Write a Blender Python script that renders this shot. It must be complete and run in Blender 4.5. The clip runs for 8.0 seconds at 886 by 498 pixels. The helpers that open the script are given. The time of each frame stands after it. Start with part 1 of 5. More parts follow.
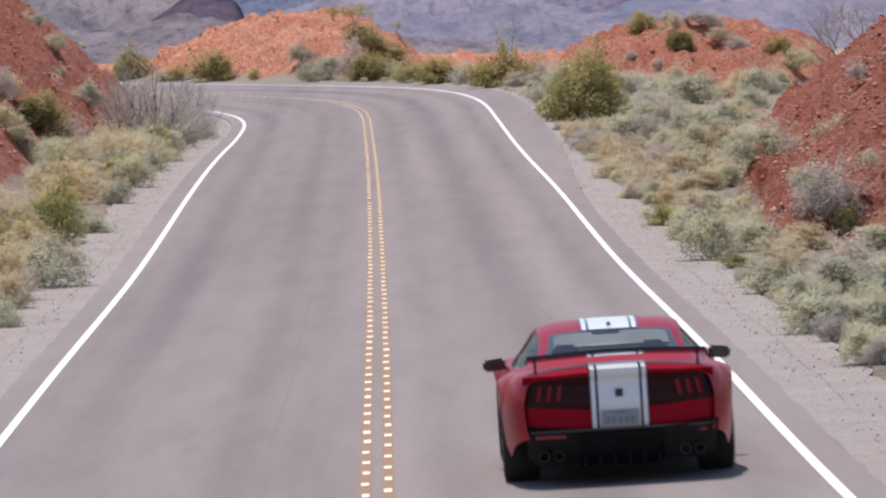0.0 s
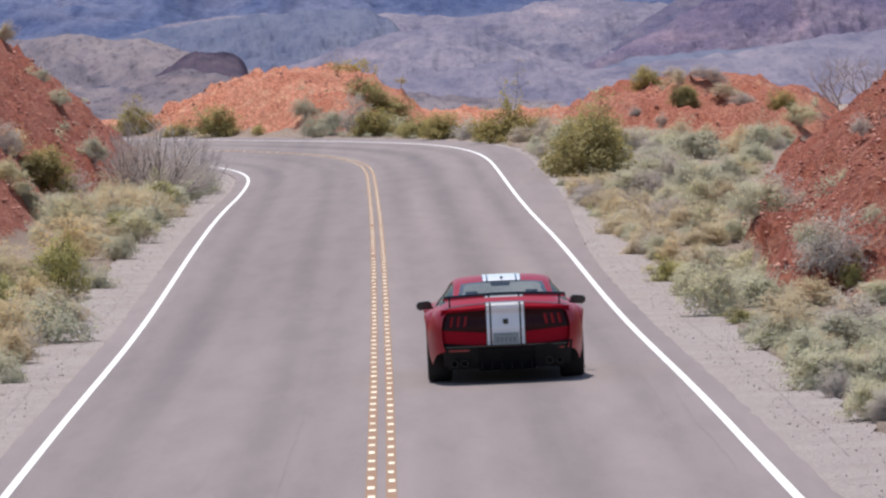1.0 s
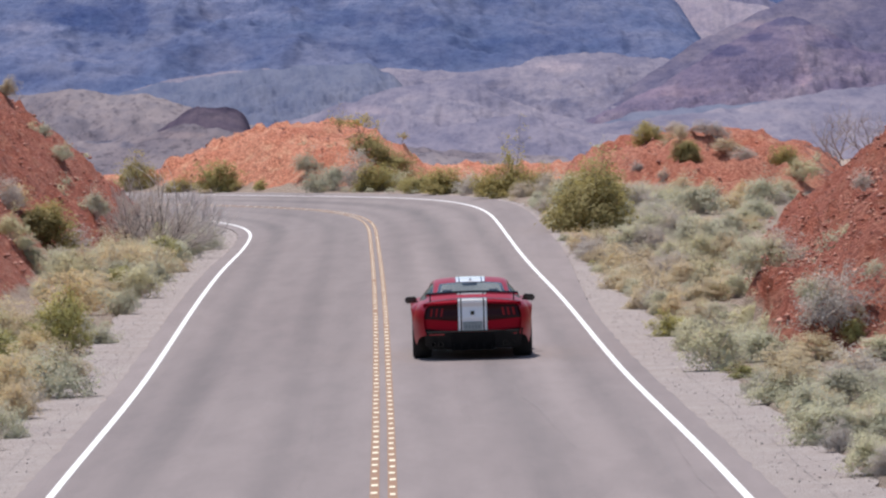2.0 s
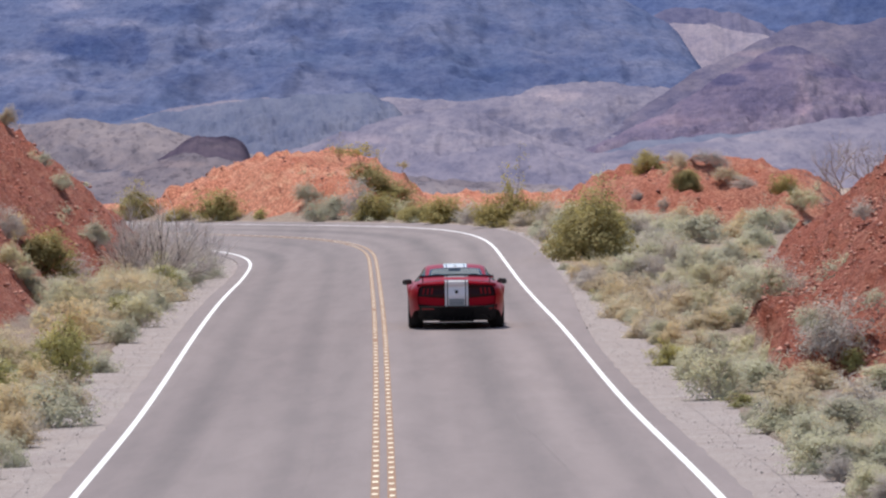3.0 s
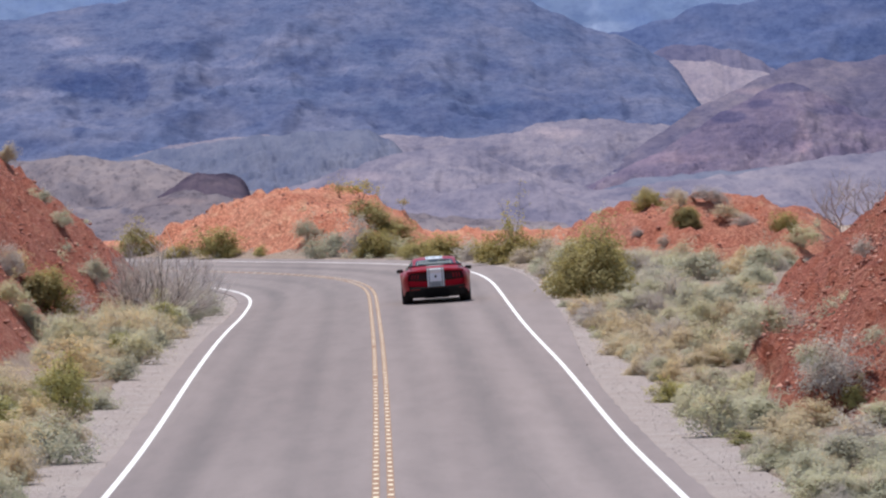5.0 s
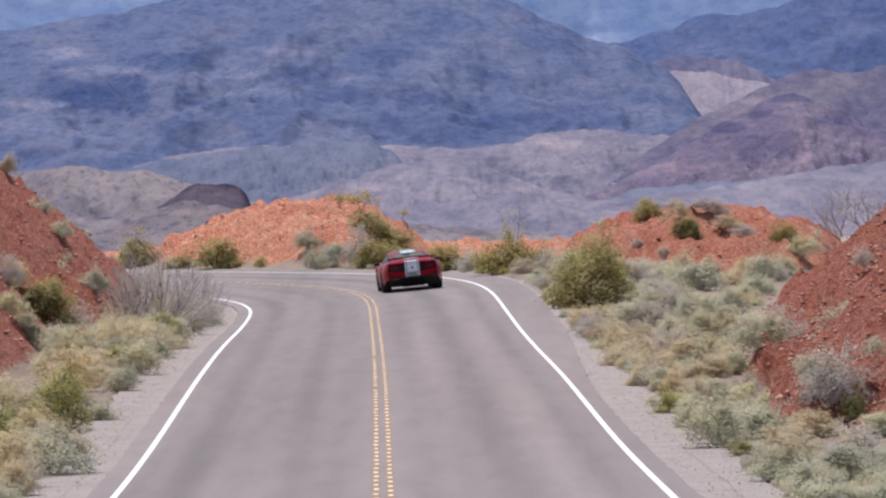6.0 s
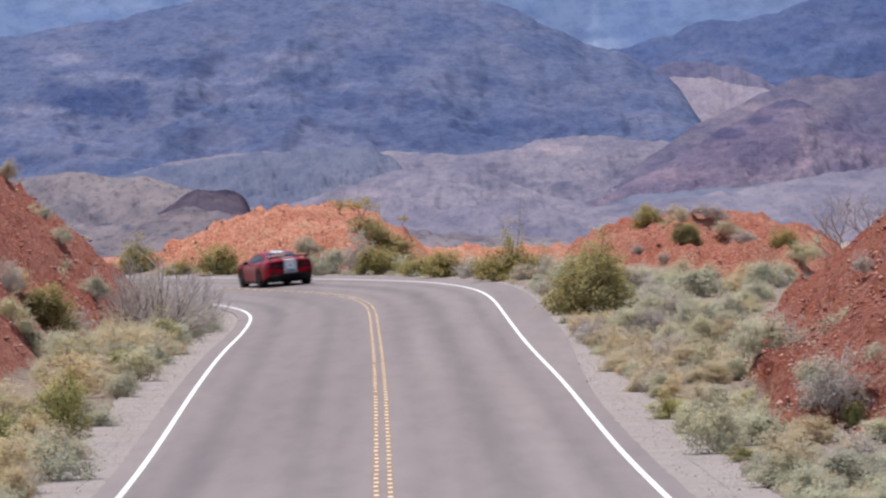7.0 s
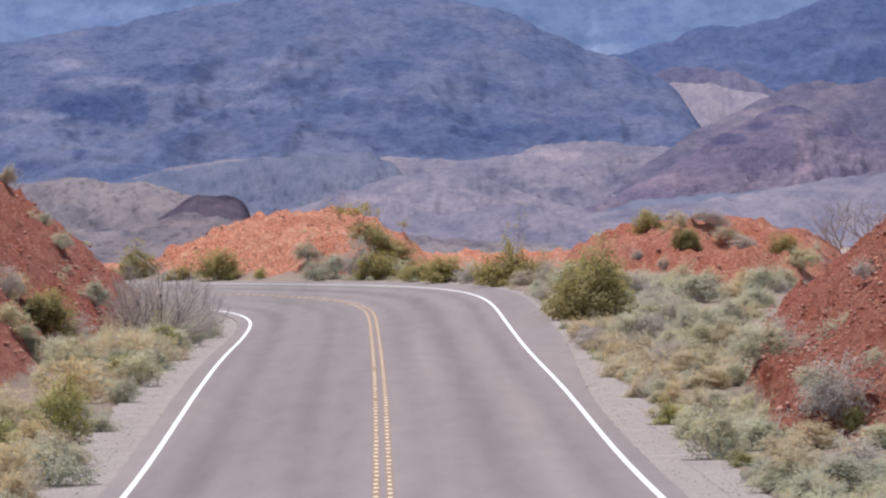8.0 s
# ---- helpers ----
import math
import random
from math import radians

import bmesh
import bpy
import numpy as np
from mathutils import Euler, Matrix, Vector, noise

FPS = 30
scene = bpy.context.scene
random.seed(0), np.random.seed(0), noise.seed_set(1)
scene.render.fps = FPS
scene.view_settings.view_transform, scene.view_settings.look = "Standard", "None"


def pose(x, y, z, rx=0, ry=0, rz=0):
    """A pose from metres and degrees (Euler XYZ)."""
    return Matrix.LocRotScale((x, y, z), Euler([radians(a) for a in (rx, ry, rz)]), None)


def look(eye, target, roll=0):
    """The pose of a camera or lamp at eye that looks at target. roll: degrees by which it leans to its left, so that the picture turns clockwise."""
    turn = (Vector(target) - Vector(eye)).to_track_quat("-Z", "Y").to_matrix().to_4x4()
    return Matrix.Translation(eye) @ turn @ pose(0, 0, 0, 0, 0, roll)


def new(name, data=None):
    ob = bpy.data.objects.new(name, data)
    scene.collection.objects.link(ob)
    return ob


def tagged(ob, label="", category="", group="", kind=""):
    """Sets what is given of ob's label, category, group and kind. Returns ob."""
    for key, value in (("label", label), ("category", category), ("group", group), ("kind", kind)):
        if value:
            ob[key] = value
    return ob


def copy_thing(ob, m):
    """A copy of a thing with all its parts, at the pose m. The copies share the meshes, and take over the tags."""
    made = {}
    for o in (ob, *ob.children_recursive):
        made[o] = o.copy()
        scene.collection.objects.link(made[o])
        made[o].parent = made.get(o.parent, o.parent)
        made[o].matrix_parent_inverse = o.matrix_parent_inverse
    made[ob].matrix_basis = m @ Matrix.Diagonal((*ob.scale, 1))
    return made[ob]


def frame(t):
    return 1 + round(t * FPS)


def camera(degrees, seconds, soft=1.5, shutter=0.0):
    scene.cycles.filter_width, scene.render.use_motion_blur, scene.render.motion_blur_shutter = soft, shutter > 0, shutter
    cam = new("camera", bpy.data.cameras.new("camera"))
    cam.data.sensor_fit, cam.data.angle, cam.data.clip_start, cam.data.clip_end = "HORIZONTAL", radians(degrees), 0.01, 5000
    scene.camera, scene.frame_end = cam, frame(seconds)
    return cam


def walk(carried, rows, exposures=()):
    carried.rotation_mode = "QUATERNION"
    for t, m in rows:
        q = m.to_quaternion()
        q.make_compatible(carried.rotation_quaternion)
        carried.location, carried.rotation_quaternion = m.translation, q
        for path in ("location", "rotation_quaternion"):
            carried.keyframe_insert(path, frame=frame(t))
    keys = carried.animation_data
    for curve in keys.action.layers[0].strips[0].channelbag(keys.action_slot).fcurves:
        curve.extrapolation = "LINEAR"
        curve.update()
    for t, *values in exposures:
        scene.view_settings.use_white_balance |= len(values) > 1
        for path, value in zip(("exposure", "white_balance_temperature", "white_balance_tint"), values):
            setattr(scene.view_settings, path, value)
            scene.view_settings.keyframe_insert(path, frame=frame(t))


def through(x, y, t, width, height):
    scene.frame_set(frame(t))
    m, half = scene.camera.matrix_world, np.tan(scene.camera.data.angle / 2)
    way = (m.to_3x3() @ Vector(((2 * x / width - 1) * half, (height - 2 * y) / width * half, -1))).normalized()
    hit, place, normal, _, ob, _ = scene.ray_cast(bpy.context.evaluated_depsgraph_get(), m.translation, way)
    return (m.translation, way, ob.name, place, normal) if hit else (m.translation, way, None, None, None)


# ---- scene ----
# ---------------------------------------------------------------- camera
FOCAL = 12000.0          # long lens, in picture units of 1568 across
EYE = 3.87               # over the middle of the road
cam = camera(math.degrees(2 * math.atan(784 / FOCAL)), 8.0, soft=2.3, shutter=0.4)
TILT_UP = [(0.0, 0.0, 0.0), (0.25, 1.3, 20.0), (0.5, 3.0, 43.5), (0.75, 5.0, 70.0), (1.0, 7.0, 98.5), (1.25, 9.0, 128.0), (1.5, 10.4, 157.5),
           (2.0, 10.5, 196.0), (2.5, 10.5, 225.0), (3.0, 10.5, 247.5), (3.5, 10.5, 270.5), (4.0, 10.5, 288.8), (4.75, 10.5, 308.0), (5.5, 10.5, 322.0),
           (6.0, 10.8, 331.8), (6.5, 10.8, 339.0), (7.0, 10.8, 342.5), (7.5, 10.6, 346.5), (8.0, 10.6, 352.3)]
walk(cam, [(t, pose(0, 0, EYE, 90 - math.degrees(math.atan((441 - up) / FOCAL)), 0, math.degrees(math.atan(side / FOCAL)))) for t, side, up in TILT_UP],
     exposures=[])

# ---------------------------------------------------------------- light
SUN_FROM = Vector((-0.16, 0.34, 1.0)).normalized()     # high, ahead and to one side
scene.view_settings.exposure = 0.25
world = bpy.data.worlds.new("desert_sky")
scene.world = world
world.use_nodes = True
wn = world.node_tree
sky = wn.nodes.new("ShaderNodeTexSky")
sky.sky_type = 'NISHITA'
sky.sun_disc = False
sky.sun_elevation = math.asin(SUN_FROM.z)
sky.sun_rotation = math.atan2(SUN_FROM.x, SUN_FROM.y)
wn.nodes["Background"].inputs["Strength"].default_value = 0.11
wn.links.new(sky.outputs[0], wn.nodes["Background"].inputs["Color"])
sun = new("sun", bpy.data.lights.new("sun", 'SUN'))
sun.data.energy, sun.data.angle, sun.data.color = 3.6, radians(0.53), (1.0, 0.95, 0.89)
sun.matrix_basis = look(SUN_FROM * 100, (0, 0, 0))


# ---------------------------------------------------------------- materials
def material(name, rough=0.8, metal=0.0):
    m = bpy.data.materials.new(name)
    m.use_nodes = True
    b = m.node_tree.nodes["Principled BSDF"]
    b.inputs["Roughness"].default_value, b.inputs["Metallic"].default_value = rough, metal
    return m, m.node_tree, b


def node(nt, kind, **values):
    n = nt.nodes.new(kind)
    for key, value in values.items():
        n.inputs[key.replace("_", " ")].default_value = value
    return n


def ramp(nt, source, stops):
    r = nt.nodes.new("ShaderNodeValToRGB")
    e = r.color_ramp.elements
    while len(e) < len(stops):
        e.new(0.5)
    for k, (p, c) in zip(e, stops):
        k.position, k.color = p, (*c, 1)
    nt.links.new(source, r.inputs[0])
    return r.outputs[0]


def noisy(nt, scale, detail=6, rough=0.6, stretch=None, space="Object"):
    tc = nt.nodes.new("ShaderNodeTexCoord")
    out = tc.outputs[space]
    if stretch:
        mp = nt.nodes.new("ShaderNodeMapping")
        mp.inputs["Scale"].default_value = stretch
        nt.links.new(out, mp.inputs[0])
        out = mp.outputs[0]
    n = node(nt, "ShaderNodeTexNoise", Scale=scale, Detail=detail, Roughness=rough)
    nt.links.new(out, n.inputs["Vector"])
    return n.outputs["Fac"]


def mix(nt, fac, a, b, mode='MIX'):
    m = nt.nodes.new("ShaderNodeMix")
    m.clamp_factor = True
    m.data_type, m.blend_type = 'RGBA', mode
    for sock, v in ((m.inputs[0], fac), (m.inputs[6], a), (m.inputs[7], b)):
        if hasattr(v, "links"):
            nt.links.new(v, sock)
        elif isinstance(v, (int, float)):
            sock.default_value = v
        else:
            sock.default_value = (*v, 1)
    return m.outputs[2]


def bump(nt, b, height, strength=0.5, distance=0.02):
    n = node(nt, "ShaderNodeBump", Strength=strength, Distance=distance)
    nt.links.new(height, n.inputs["Height"])
    nt.links.new(n.outputs[0], b.inputs["Normal"])


def mat_plain(name, colour, rough=0.5, metal=0.0, coat=0.0, vary=0.12, scale=8.0):
    m, nt, b = material(name, rough, metal)
    lo = tuple(c * (1 - vary) for c in colour)
    hi = tuple(min(1, c * (1 + vary)) for c in colour)
    nt.links.new(ramp(nt, noisy(nt, scale), [(0.3, lo), (0.7, hi)]), b.inputs["Base Color"])
    b.inputs["Coat Weight"].default_value = coat
    b.inputs["Coat Roughness"].default_value = 0.05
    return m


def mat_asphalt():
    """Worn grey asphalt: fine aggregate, darker wheel tracks and oil lane, faint patches; the mesh's 'across' runs over the width."""
    m, nt, b = material("worn_asphalt", 0.85)
    fine = noisy(nt, 60.0, 4, 0.7)
    big = noisy(nt, 0.8, 5, 0.55, (1.0, 0.018, 1.0))
    mid = noisy(nt, 1.6, 4, 0.6, (1.0, 0.012, 1.0))
    base = ramp(nt, fine, [(0.25, (0.196, 0.156, 0.153)), (0.75, (0.313, 0.254, 0.248))])
    base = mix(nt, ramp(nt, big, [(0.35, (0, 0, 0)), (0.72, (1, 1, 1))]), base, (0.80, 0.79, 0.80), 'MULTIPLY')
    blot = noisy(nt, 1.8, 7, 0.68, (1.0, 0.10, 1.0))
    base = mix(nt, ramp(nt, blot, [(0.42, (0, 0, 0)), (0.62, (1, 1, 1))]), base, (0.885, 0.885, 0.89), 'MULTIPLY')
    at = nt.nodes.new("ShaderNodeAttribute")
    at.attribute_name = "track"
    wear = nt.nodes.new("ShaderNodeMath")
    wear.operation = 'MULTIPLY'
    nt.links.new(at.outputs["Fac"], wear.inputs[0])
    nt.links.new(ramp(nt, mid, [(0.2, (0.55, 0.55, 0.55)), (0.75, (1, 1, 1))]), wear.inputs[1])
    base = mix(nt, wear.outputs[0], base, (0.51, 0.52, 0.535), 'MULTIPLY')
    nt.links.new(base, b.inputs["Base Color"])
    bump(nt, b, fine, 0.35, 0.006)
    return m


def mat_soil():
    """Desert ground: tan sand on the flats, crumbling rust-red clay on the banks ('red')."""
    m, nt, b = material("desert_soil", 0.95)
    at = nt.nodes.new("ShaderNodeAttribute")
    at.attribute_name = "red"
    fine, mid, big = noisy(nt, 9.0, 8, 0.7), noisy(nt, 1.6, 6, 0.65), noisy(nt, 0.22, 4, 0.5)
    tan = ramp(nt, fine, [(0.3, (0.38, 0.275, 0.215)), (0.7, (0.56, 0.43, 0.345))])
    red = ramp(nt, fine, [(0.28, (0.105, 0.024, 0.017)), (0.47, (0.395, 0.103, 0.062)), (0.72, (0.70, 0.295, 0.198))])
    pale = ramp(nt, fine, [(0.3, (0.40, 0.125, 0.075)), (0.7, (0.62, 0.30, 0.205))])
    red = mix(nt, ramp(nt, mid, [(0.52, (0, 0, 0)), (0.68, (1, 1, 1))]), red, pale)
    red = mix(nt, ramp(nt, big, [(0.5, (0, 0, 0)), (0.7, (0.75, 0.75, 0.75))]), red, (0.80, 0.72, 0.72), 'MULTIPLY')
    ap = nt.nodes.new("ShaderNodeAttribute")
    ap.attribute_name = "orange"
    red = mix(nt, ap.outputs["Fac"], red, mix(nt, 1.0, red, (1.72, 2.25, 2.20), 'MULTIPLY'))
    vein = ramp(nt, noisy(nt, 0.55, 5, 0.6, (1.0, 0.35, 1.4)), [(0.46, (0, 0, 0)), (0.60, (0.7, 0.7, 0.7))])
    red = mix(nt, vein, red, mix(nt, 1.0, red, (0.92, 0.76, 0.70), 'MULTIPLY'))
    edge = nt.nodes.new("ShaderNodeMath")
    edge.operation = 'ADD'
    nt.links.new(at.outputs["Fac"], edge.inputs[0])
    sc = nt.nodes.new("ShaderNodeMath")
    sc.operation = 'MULTIPLY_ADD'
    sc.inputs[1].default_value, sc.inputs[2].default_value = 0.9, -0.45
    nt.links.new(mid, sc.inputs[0])
    nt.links.new(sc.outputs[0], edge.inputs[1])
    f = ramp(nt, edge.outputs[0], [(0.38, (0, 0, 0)), (0.6, (1, 1, 1))])
    nt.links.new(mix(nt, f, tan, red), b.inputs["Base Color"])
    bump(nt, b, fine, 1.0, 0.24)
    return m


def mat_gravel():
    m, nt, b = material("shoulder_gravel", 0.95)
    fine, big = noisy(nt, 22.0, 6, 0.75), noisy(nt, 0.9, 5, 0.6)
    c = ramp(nt, fine, [(0.28, (0.22, 0.182, 0.172)), (0.5, (0.352, 0.298, 0.282)), (0.75, (0.515, 0.445, 0.42))])
    c = mix(nt, ramp(nt, big, [(0.4, (0, 0, 0)), (0.7, (1, 1, 1))]), c, (0.86, 0.83, 0.83), 'MULTIPLY')
    nt.links.new(c, b.inputs["Base Color"])
    bump(nt, b, fine, 0.8, 0.03)
    return m


def mat_paint(name, colour, worn, lo=0.36):
    """Road paint, chipped by tyres down to the asphalt."""
    m, nt, b = material(name, 0.75)
    f = ramp(nt, noisy(nt, 14.0, 8, 0.75), [(lo - 0.06, (0, 0, 0)), (lo + 0.04, (1, 1, 1))])
    nt.links.new(mix(nt, f, worn, colour), b.inputs["Base Color"])
    return m


def mat_leaf(name, lo, hi, through=0.5):
    m, nt, b = material(name, 0.75)
    g = nt.nodes.new("ShaderNodeNewGeometry")
    oi = nt.nodes.new("ShaderNodeObjectInfo")
    c = ramp(nt, g.outputs["Random Per Island"], [(0.0, lo), (1.0, hi)])
    tone = ramp(nt, oi.outputs["Random"], [(0.0, (0.82, 0.80, 0.82)), (0.5, (1, 1, 1)), (1.0, (1.12, 1.06, 0.92))])
    c = mix(nt, 1.0, c, tone, 'MULTIPLY')
    nt.links.new(c, b.inputs["Base Color"])
    tr = nt.nodes.new("ShaderNodeBsdfTranslucent")
    nt.links.new(c, tr.inputs["Color"])
    ms = nt.nodes.new("ShaderNodeMixShader")
    ms.inputs[0].default_value = through
    nt.links.new(b.outputs[0], ms.inputs[1])
    nt.links.new(tr.outputs[0], ms.inputs[2])
    nt.links.new(ms.outputs[0], nt.nodes["Material Output"].inputs["Surface"])
    return m


def mat_far(name, lo, mid, hi, scale, dark=0.62, stretch=(1, 0.5, 1.4), speck=0.90):
    """Bare rock of far hills: broad tone with distance haze in its colours, scattered dark outcrops and scrub, pale
    washes.
    """
    m, nt, b = material(name, 1.0)
    b.inputs["Specular IOR Level"].default_value = 0.0
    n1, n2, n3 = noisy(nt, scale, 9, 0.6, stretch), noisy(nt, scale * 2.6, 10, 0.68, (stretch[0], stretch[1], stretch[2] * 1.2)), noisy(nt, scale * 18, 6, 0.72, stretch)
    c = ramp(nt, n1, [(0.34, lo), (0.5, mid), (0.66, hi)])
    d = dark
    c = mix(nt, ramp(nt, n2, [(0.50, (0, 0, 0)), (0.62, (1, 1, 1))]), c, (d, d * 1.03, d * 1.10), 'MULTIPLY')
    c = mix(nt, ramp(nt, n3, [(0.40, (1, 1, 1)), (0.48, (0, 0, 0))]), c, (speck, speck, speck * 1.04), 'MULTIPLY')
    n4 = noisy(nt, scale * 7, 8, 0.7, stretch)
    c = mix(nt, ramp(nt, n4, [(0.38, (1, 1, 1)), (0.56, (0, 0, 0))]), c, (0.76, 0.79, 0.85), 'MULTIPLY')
    # 'tone' colours in rock bands and the shade of steep cliffs
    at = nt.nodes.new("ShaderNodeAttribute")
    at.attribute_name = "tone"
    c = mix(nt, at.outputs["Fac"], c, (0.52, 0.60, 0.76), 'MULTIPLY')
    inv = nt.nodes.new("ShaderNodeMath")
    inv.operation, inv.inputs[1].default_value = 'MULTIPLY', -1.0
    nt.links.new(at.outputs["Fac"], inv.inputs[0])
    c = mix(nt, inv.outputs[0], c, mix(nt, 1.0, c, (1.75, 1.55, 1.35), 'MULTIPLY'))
    nt.links.new(c, b.inputs["Base Color"])
    return m


TAR = mat_plain("crack_tar", (0.195, 0.165, 0.163), 0.8, vary=0.3)
ASPHALT, SOIL, GRAVEL = mat_asphalt(), mat_soil(), mat_gravel()
WHITE_LINE = mat_paint("white_road_paint", (0.80, 0.78, 0.78), (0.40, 0.38, 0.38), 0.34)
YELLOW_LINE = mat_paint("yellow_road_paint", (0.280, 0.148, 0.080), (0.235, 0.175, 0.130), 0.42)
CREAM_FLECK = mat_paint("cream_road_paint", (0.85, 0.75, 0.58), (0.50, 0.40, 0.28), 0.31)
SAGE = mat_leaf("sage_leaf", (0.540, 0.530, 0.390), (0.645, 0.630, 0.475))
STRAW = mat_leaf("straw_leaf", (0.600, 0.505, 0.335), (0.700, 0.600, 0.415))
CREOSOTE = mat_leaf("creosote_leaf", (0.335, 0.285, 0.105), (0.495, 0.425, 0.175))
GREEN = mat_leaf("fresh_leaf", (0.385, 0.365, 0.140), (0.53, 0.500, 0.215))
GREYTWIG = mat_leaf("grey_twig", (0.64, 0.60, 0.57), (0.86, 0.81, 0.78), 0.4)
GREYLEAF = mat_leaf("dusty_leaf", (0.50, 0.450, 0.400), (0.66, 0.60, 0.545))
DRYWOOD = mat_plain("weathered_branch", (0.42, 0.35, 0.32), 0.9, vary=0.3)
BARK = mat_plain("dark_bark", (0.075, 0.05, 0.04), 0.9, vary=0.4)
ROCK = mat_leaf("red_rubble", (0.26, 0.072, 0.048), (0.74, 0.37, 0.27), 0.0)
GREYROCK = mat_leaf("grey_pebbles", (0.24, 0.21, 0.20), (0.44, 0.40, 0.38), 0.0)


# ---------------------------------------------------------------- the road's line
# Straight away from the camera, then a banked left-hand bend.
STEP = 1.0
SS = np.arange(-80.0, 461.0, STEP)
LANE = 3.6


def spline(x, k, v):
    k, v = np.array(k, float), np.array(v, float)
    m, hh = len(k), np.diff(k)
    a, r = np.eye(m), np.zeros(m)
    for i in range(1, m - 1):
        a[i, i - 1], a[i, i], a[i, i + 1] = hh[i - 1], 2 * (hh[i - 1] + hh[i]), hh[i]
        r[i] = 6 * ((v[i + 1] - v[i]) / hh[i] - (v[i] - v[i - 1]) / hh[i - 1])
    mm = np.linalg.solve(a, r)
    i = np.clip(np.searchsorted(k, x) - 1, 0, m - 2)
    d, h = x - k[i], hh[i]
    return v[i] + d * ((v[i + 1] - v[i]) / h - h * (2 * mm[i] + mm[i + 1]) / 6) + d * d * mm[i] / 2 + d ** 3 * (mm[i + 1] - mm[i]) / (6 * h)


def smooth(a, b, x):
    t = np.clip((x - a) / (b - a), 0, 1)
    return t * t * (3 - 2 * t)


ROADP = (-0.11564, 0.00653, 0.00741, 188.779, 44.369, 4.17e-05)
ROADZ = (1.6, 0.77, -0.13983, -0.12266, -0.13033, 0.09449, 0.20164, 0.28453, 0.42634, 0.50115, 0.39097, 0.15801, -0.27818, -0.7)
ROADB = (0.1, 0.1, 0.0182, 0.005, 0.0758, 0.1092, 0.0839, 0.075)
BEND, BEND_FROM, BEND_RAMP, BEND_BEFORE = ROADP[2], ROADP[3], ROADP[4], ROADP[5]
_curve = BEND_BEFORE + (BEND - BEND_BEFORE) * smooth(BEND_FROM, BEND_FROM + BEND_RAMP, SS)
_head = np.cumsum(_curve) * STEP
_head += ROADP[1] - np.interp(0.0, SS, _head)
_x, _y = -np.cumsum(np.sin(_head)), np.cumsum(np.cos(_head))
_x += ROADP[0] - np.interp(0.0, SS, _x)
_y -= np.interp(0.0, SS, _y)
_z = spline(SS, (-80, 0, 50, 75, 100, 130, 160, 185, 205, 225, 250, 280, 340, 460), ROADZ)
_b = np.interp(SS, (-80, 0, 120, 160, 190, 220, 260, 460), ROADB)
_b = np.convolve(np.pad(_b, 15, 'edge'), np.ones(31) / 31, 'valid')


def road(s, u):
    """The place s metres along the road and u metres to the right of its middle."""
    s, u = np.asarray(s, float), np.asarray(u, float)
    h = np.interp(s, SS, _head)
    return (np.interp(s, SS, _x) + u * np.cos(h), np.interp(s, SS, _y) + u * np.sin(h),
            np.interp(s, SS, _z) + np.clip(u, -6, 6) * np.interp(s, SS, _b))


def along(x, y):
    """s and u of a place in the plan."""
    x, y = np.ravel(x), np.ravel(y)
    s, u = np.zeros(len(x)), np.zeros(len(x))
    for a in range(0, len(x), 20000):
        d = (x[a:a + 20000, None] - _x[None, ::2]) ** 2 + (y[a:a + 20000, None] - _y[None, ::2]) ** 2
        j = np.argmin(d, 1) * 2
        dx, dy, h = x[a:a + 20000] - _x[j], y[a:a + 20000] - _y[j], _head[j]
        s[a:a + 20000] = SS[j] + (-dx * np.sin(h) + dy * np.cos(h)) * ((j > 0) & (j < len(SS) - 2))
        u[a:a + 20000] = dx * np.cos(h) + dy * np.sin(h)
        far = (j == 0) | (j >= len(SS) - 2)
        u[a:a + 20000][far] = np.where(u[a:a + 20000][far] < 0, -1, 1) * np.sqrt(d.min(1))[far]
    return s, u


def rough_at(x, y, scale, octaves=5, seed=0.0, h=0.9):
    return np.array([noise.fractal(Vector((a * scale + seed, b * scale, seed)), h, 2.1, octaves) for a, b in zip(np.ravel(x), np.ravel(y))])


